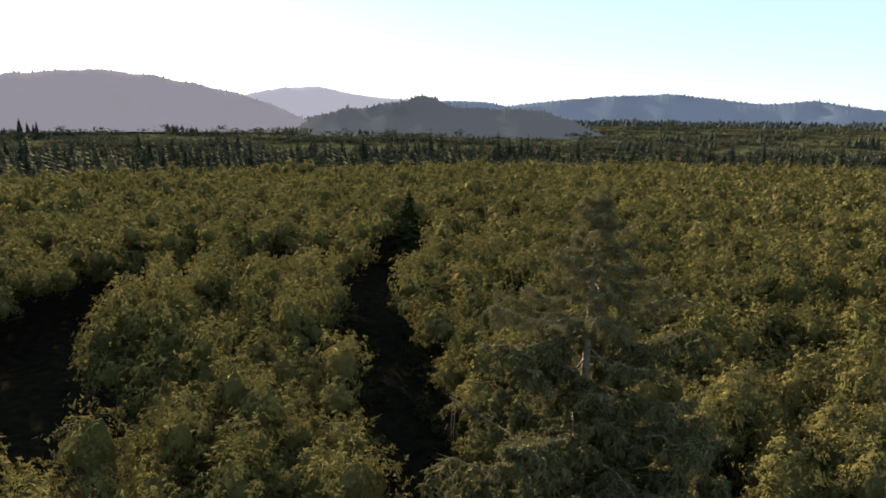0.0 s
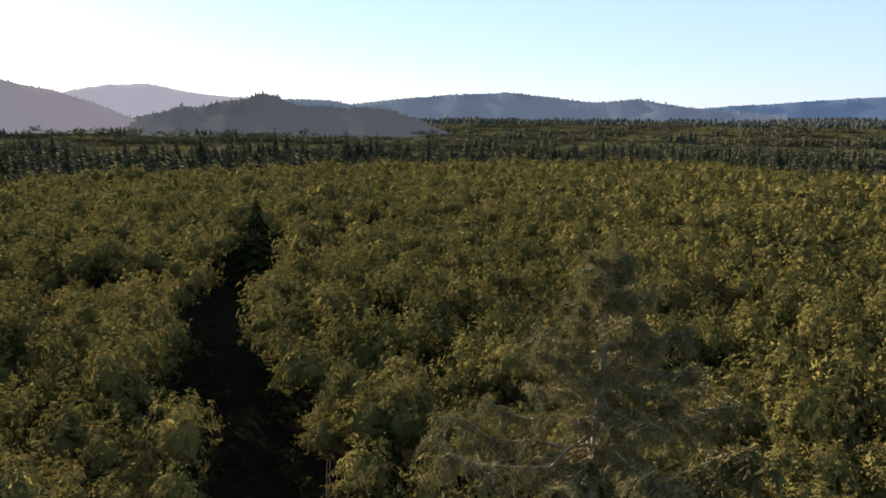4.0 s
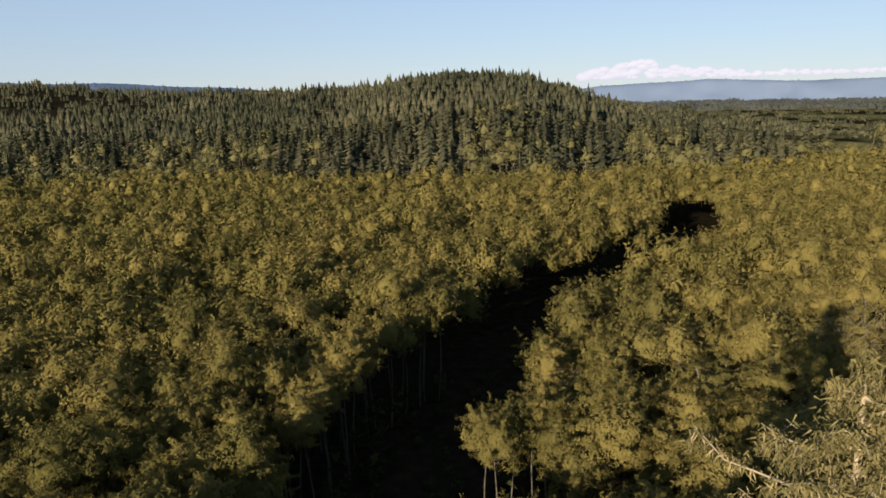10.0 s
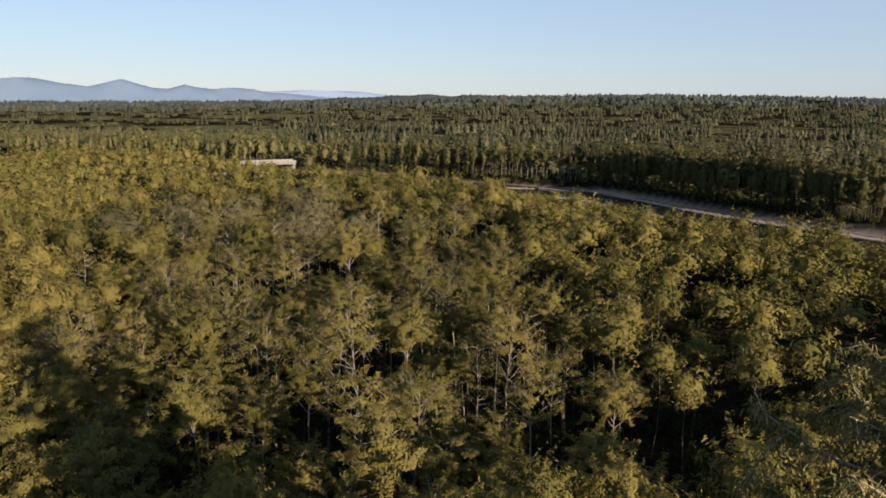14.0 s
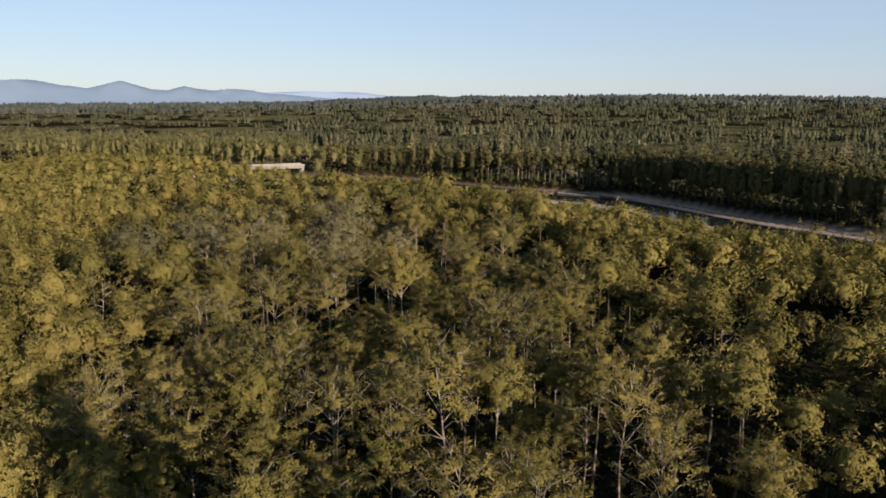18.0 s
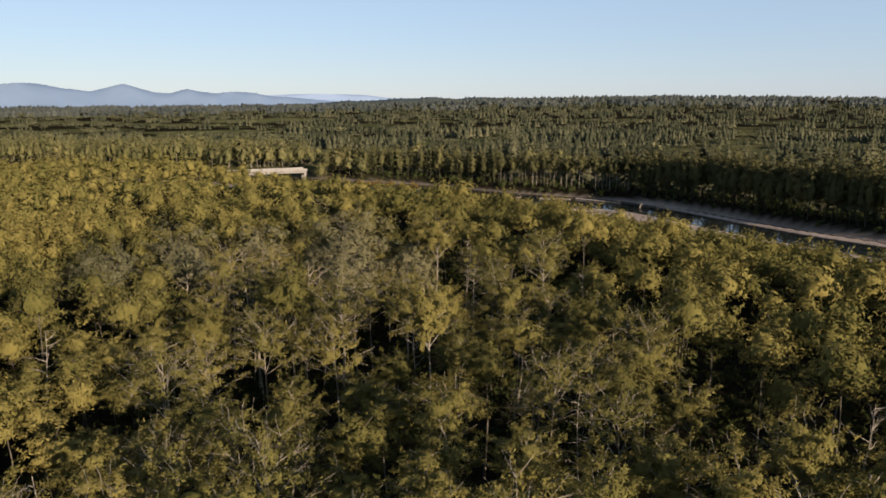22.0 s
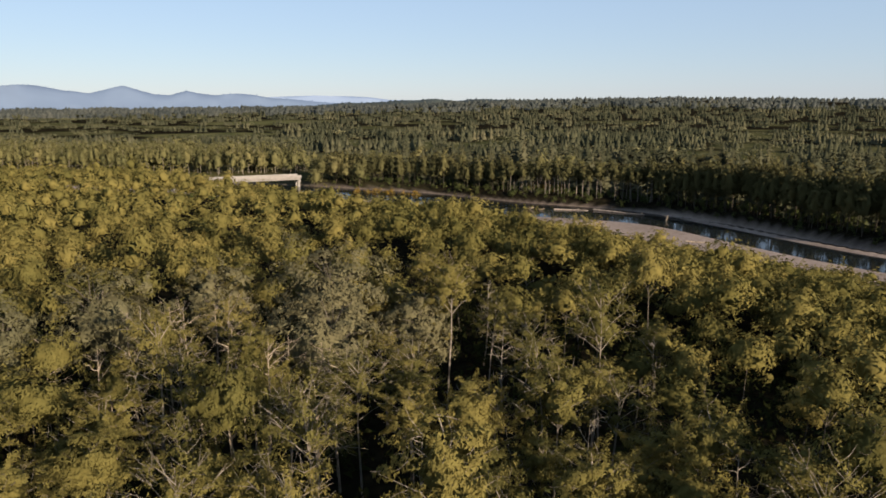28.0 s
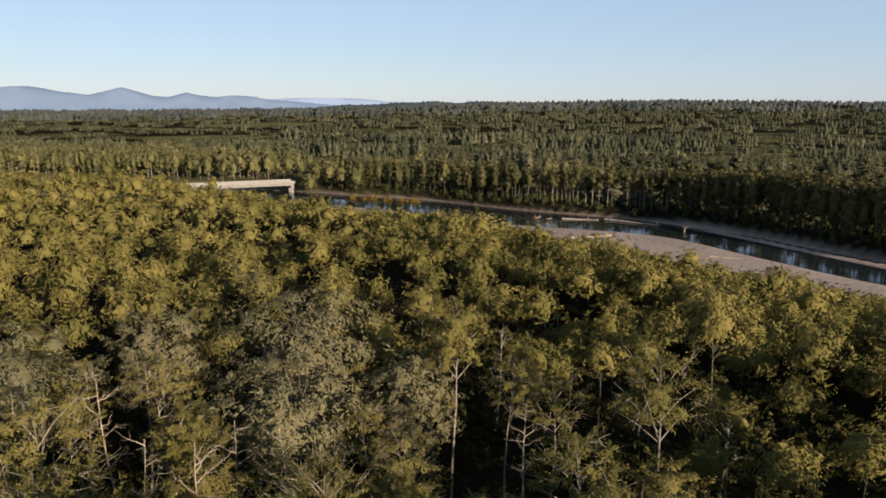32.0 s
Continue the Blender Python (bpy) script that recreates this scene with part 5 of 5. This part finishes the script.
# ---------------------------------------------------------------- driftwood on the bars
def drift_log(x0, y0, x1, y1, rad, seed, label, rootwad=False, mat=None, branches=3, lift=0.0):
    """A stranded trunk, lying on the gravel, with broken limbs and perhaps its root plate."""
    r = np.random.default_rng(seed)
    log = new("drift_log")
    z0, z1 = float(land(x0, y0)), float(land(x1, y1))
    z0, z1 = max(z0, RIVER_Z) + rad * 0.7, max(z1, RIVER_Z) + rad * 0.6
    log.matrix_basis = pose(x0, y0, z0)
    e = np.array([x1 - x0, y1 - y0, z1 - z0 + lift])
    u = np.linspace(0, 1, 6)[:, None]
    side = unit(np.array([-e[1], e[0], 0]))
    pts = u * e + side * np.sin(u * 3) * 0.3 * r.normal() + r.normal(size=(6, 3)) * 0.04
    v, q = tube(pts, np.linspace(rad, rad * 0.45, 6), 8)
    part("trunk", mesh_from("log_trunk", v, [q], [mat or M_DRIFT], smooth=True), log)
    for k in range(branches):
        f = r.uniform(0.35, 0.95)
        s = f * e
        d = unit(side * r.choice([-1, 1]) + np.array([0, 0, r.uniform(0.3, 1.0)]) + e * 0.02)
        n = rad * r.uniform(3, 6)
        v, q = tube([s, s + d * n * 0.5 + r.normal(size=3) * 0.1, s + d * n], [rad * 0.35, rad * 0.22, rad * 0.06], 5)
        part("limb", mesh_from("log_limb", v, [q], [mat or M_DRIFT], smooth=True), log)
    if rootwad:
        pieces = []
        back = -unit(e)
        for k in range(16):
            d = unit(r.normal(size=3) + back * 0.5)
            n = rad * r.uniform(2.5, 5.0)
            pieces.append(tube([back * 0.1, d * n * 0.5 + r.normal(size=3) * 0.12, d * n + r.normal(size=3) * 0.25], [rad * 0.55, rad * 0.32, rad * 0.05], 5))
        v, q = merge(pieces)
        part("root_plate", mesh_from("root_plate", v, [q], [M_ROOT], smooth=True), log, "dark upturned root plate with soil")
    tagged(log, label, "driftwood", "driftwood on the gravel bars")


drift_log(130.5, 269.5, 113.4, 270.5, 0.55, 1001, "large pale stranded trunk with dark root plate on gravel", True)
drift_log(113.0, 269, 117.5, 266, 0.35, 1002, "tangled grey drift log with upturned roots on gravel", True, None, 5)
drift_log(119.1, 254.4, 127.5, 244.0, 0.5, 1003, "dark weathered drift log lying on gravel", False, M_DARKBARK, 4)
drift_log(113.0, 288.5, 117.5, 278.5, 0.28, 1004, "thin grey drift log on the gravel bar", False)
drift_log(135.9, 313.0, 147.7, 305.5, 0.35, 1005, "grey drift log lying in the shallows", False)
drift_log(150.5, 305.5, 161.5, 286.0, 0.4, 1006, "long weathered drift log on the far gravel bar", False)
drift_log(126.8, 318.0, 128.5, 316.6, 0.35, 1007, "bleached stump standing in the shallows", True, M_DEAD, 1, 0.6)
drift_log(129.9, 314.0, 131.4, 312.8, 0.3, 1008, "bleached stump standing in the shallows", True, M_DEAD, 1, 0.5)
drift_log(160.8, 271.0, 163.5, 273.5, 0.32, 1009, "white bleached snag leaning out of the water", False, M_DEAD, 3, 1.8)
drift_log(168, 281, 172, 271, 0.3, 1010, "grey drift log on the far gravel bar", False)
drift_log(139, 232, 146, 226, 0.25, 1011, "thin bleached drift pole on the gravel bar", False, M_DEAD)
drift_log(147, 342, 141, 346, 0.4, 1012, "fallen brown tree at the foot of the far bank", True, M_DARKBARK, 5)

# autumn-coloured brush at the foot of the far bank
r_ = np.random.default_rng(55)
spot = np.concatenate([np.stack([r_.uniform(70, 98, 26), r_.uniform(0, 1, 26)], 1), np.stack([r_.uniform(140, 153, 16), r_.uniform(0, 1, 16)], 1)])
brush = [alder_pieces(1020 + k, 2.6 + 0.5 * k, 0.2, 1.4, 5, 0.8, 120, 0.35, 3, 4, 3, 0.8) for k in range(3)]
brush_m = [proto_meshes("brush", b, M_BARK, M_AUTUMN, 0.3 * k) for k, b in enumerate(brush)]
for k, (x, f) in enumerate(spot):
    y = float(np.interp(x, [70, 98, 140, 153], [402, 376, 352, 334])) + f * 7
    bush = new("autumn_bush")
    bush.matrix_basis = Matrix.LocRotScale((x, y, float(land(x, y))), Euler((0, 0, f * 6)), (0.9 + 0.5 * f,) * 3)
    part("stems", brush_m[k % 3][0], bush)
    part("leaves", brush_m[k % 3][1], bush)
    tagged(bush, "yellow and rust autumn brush on the river bank", "bush", "autumn brush on the bank")
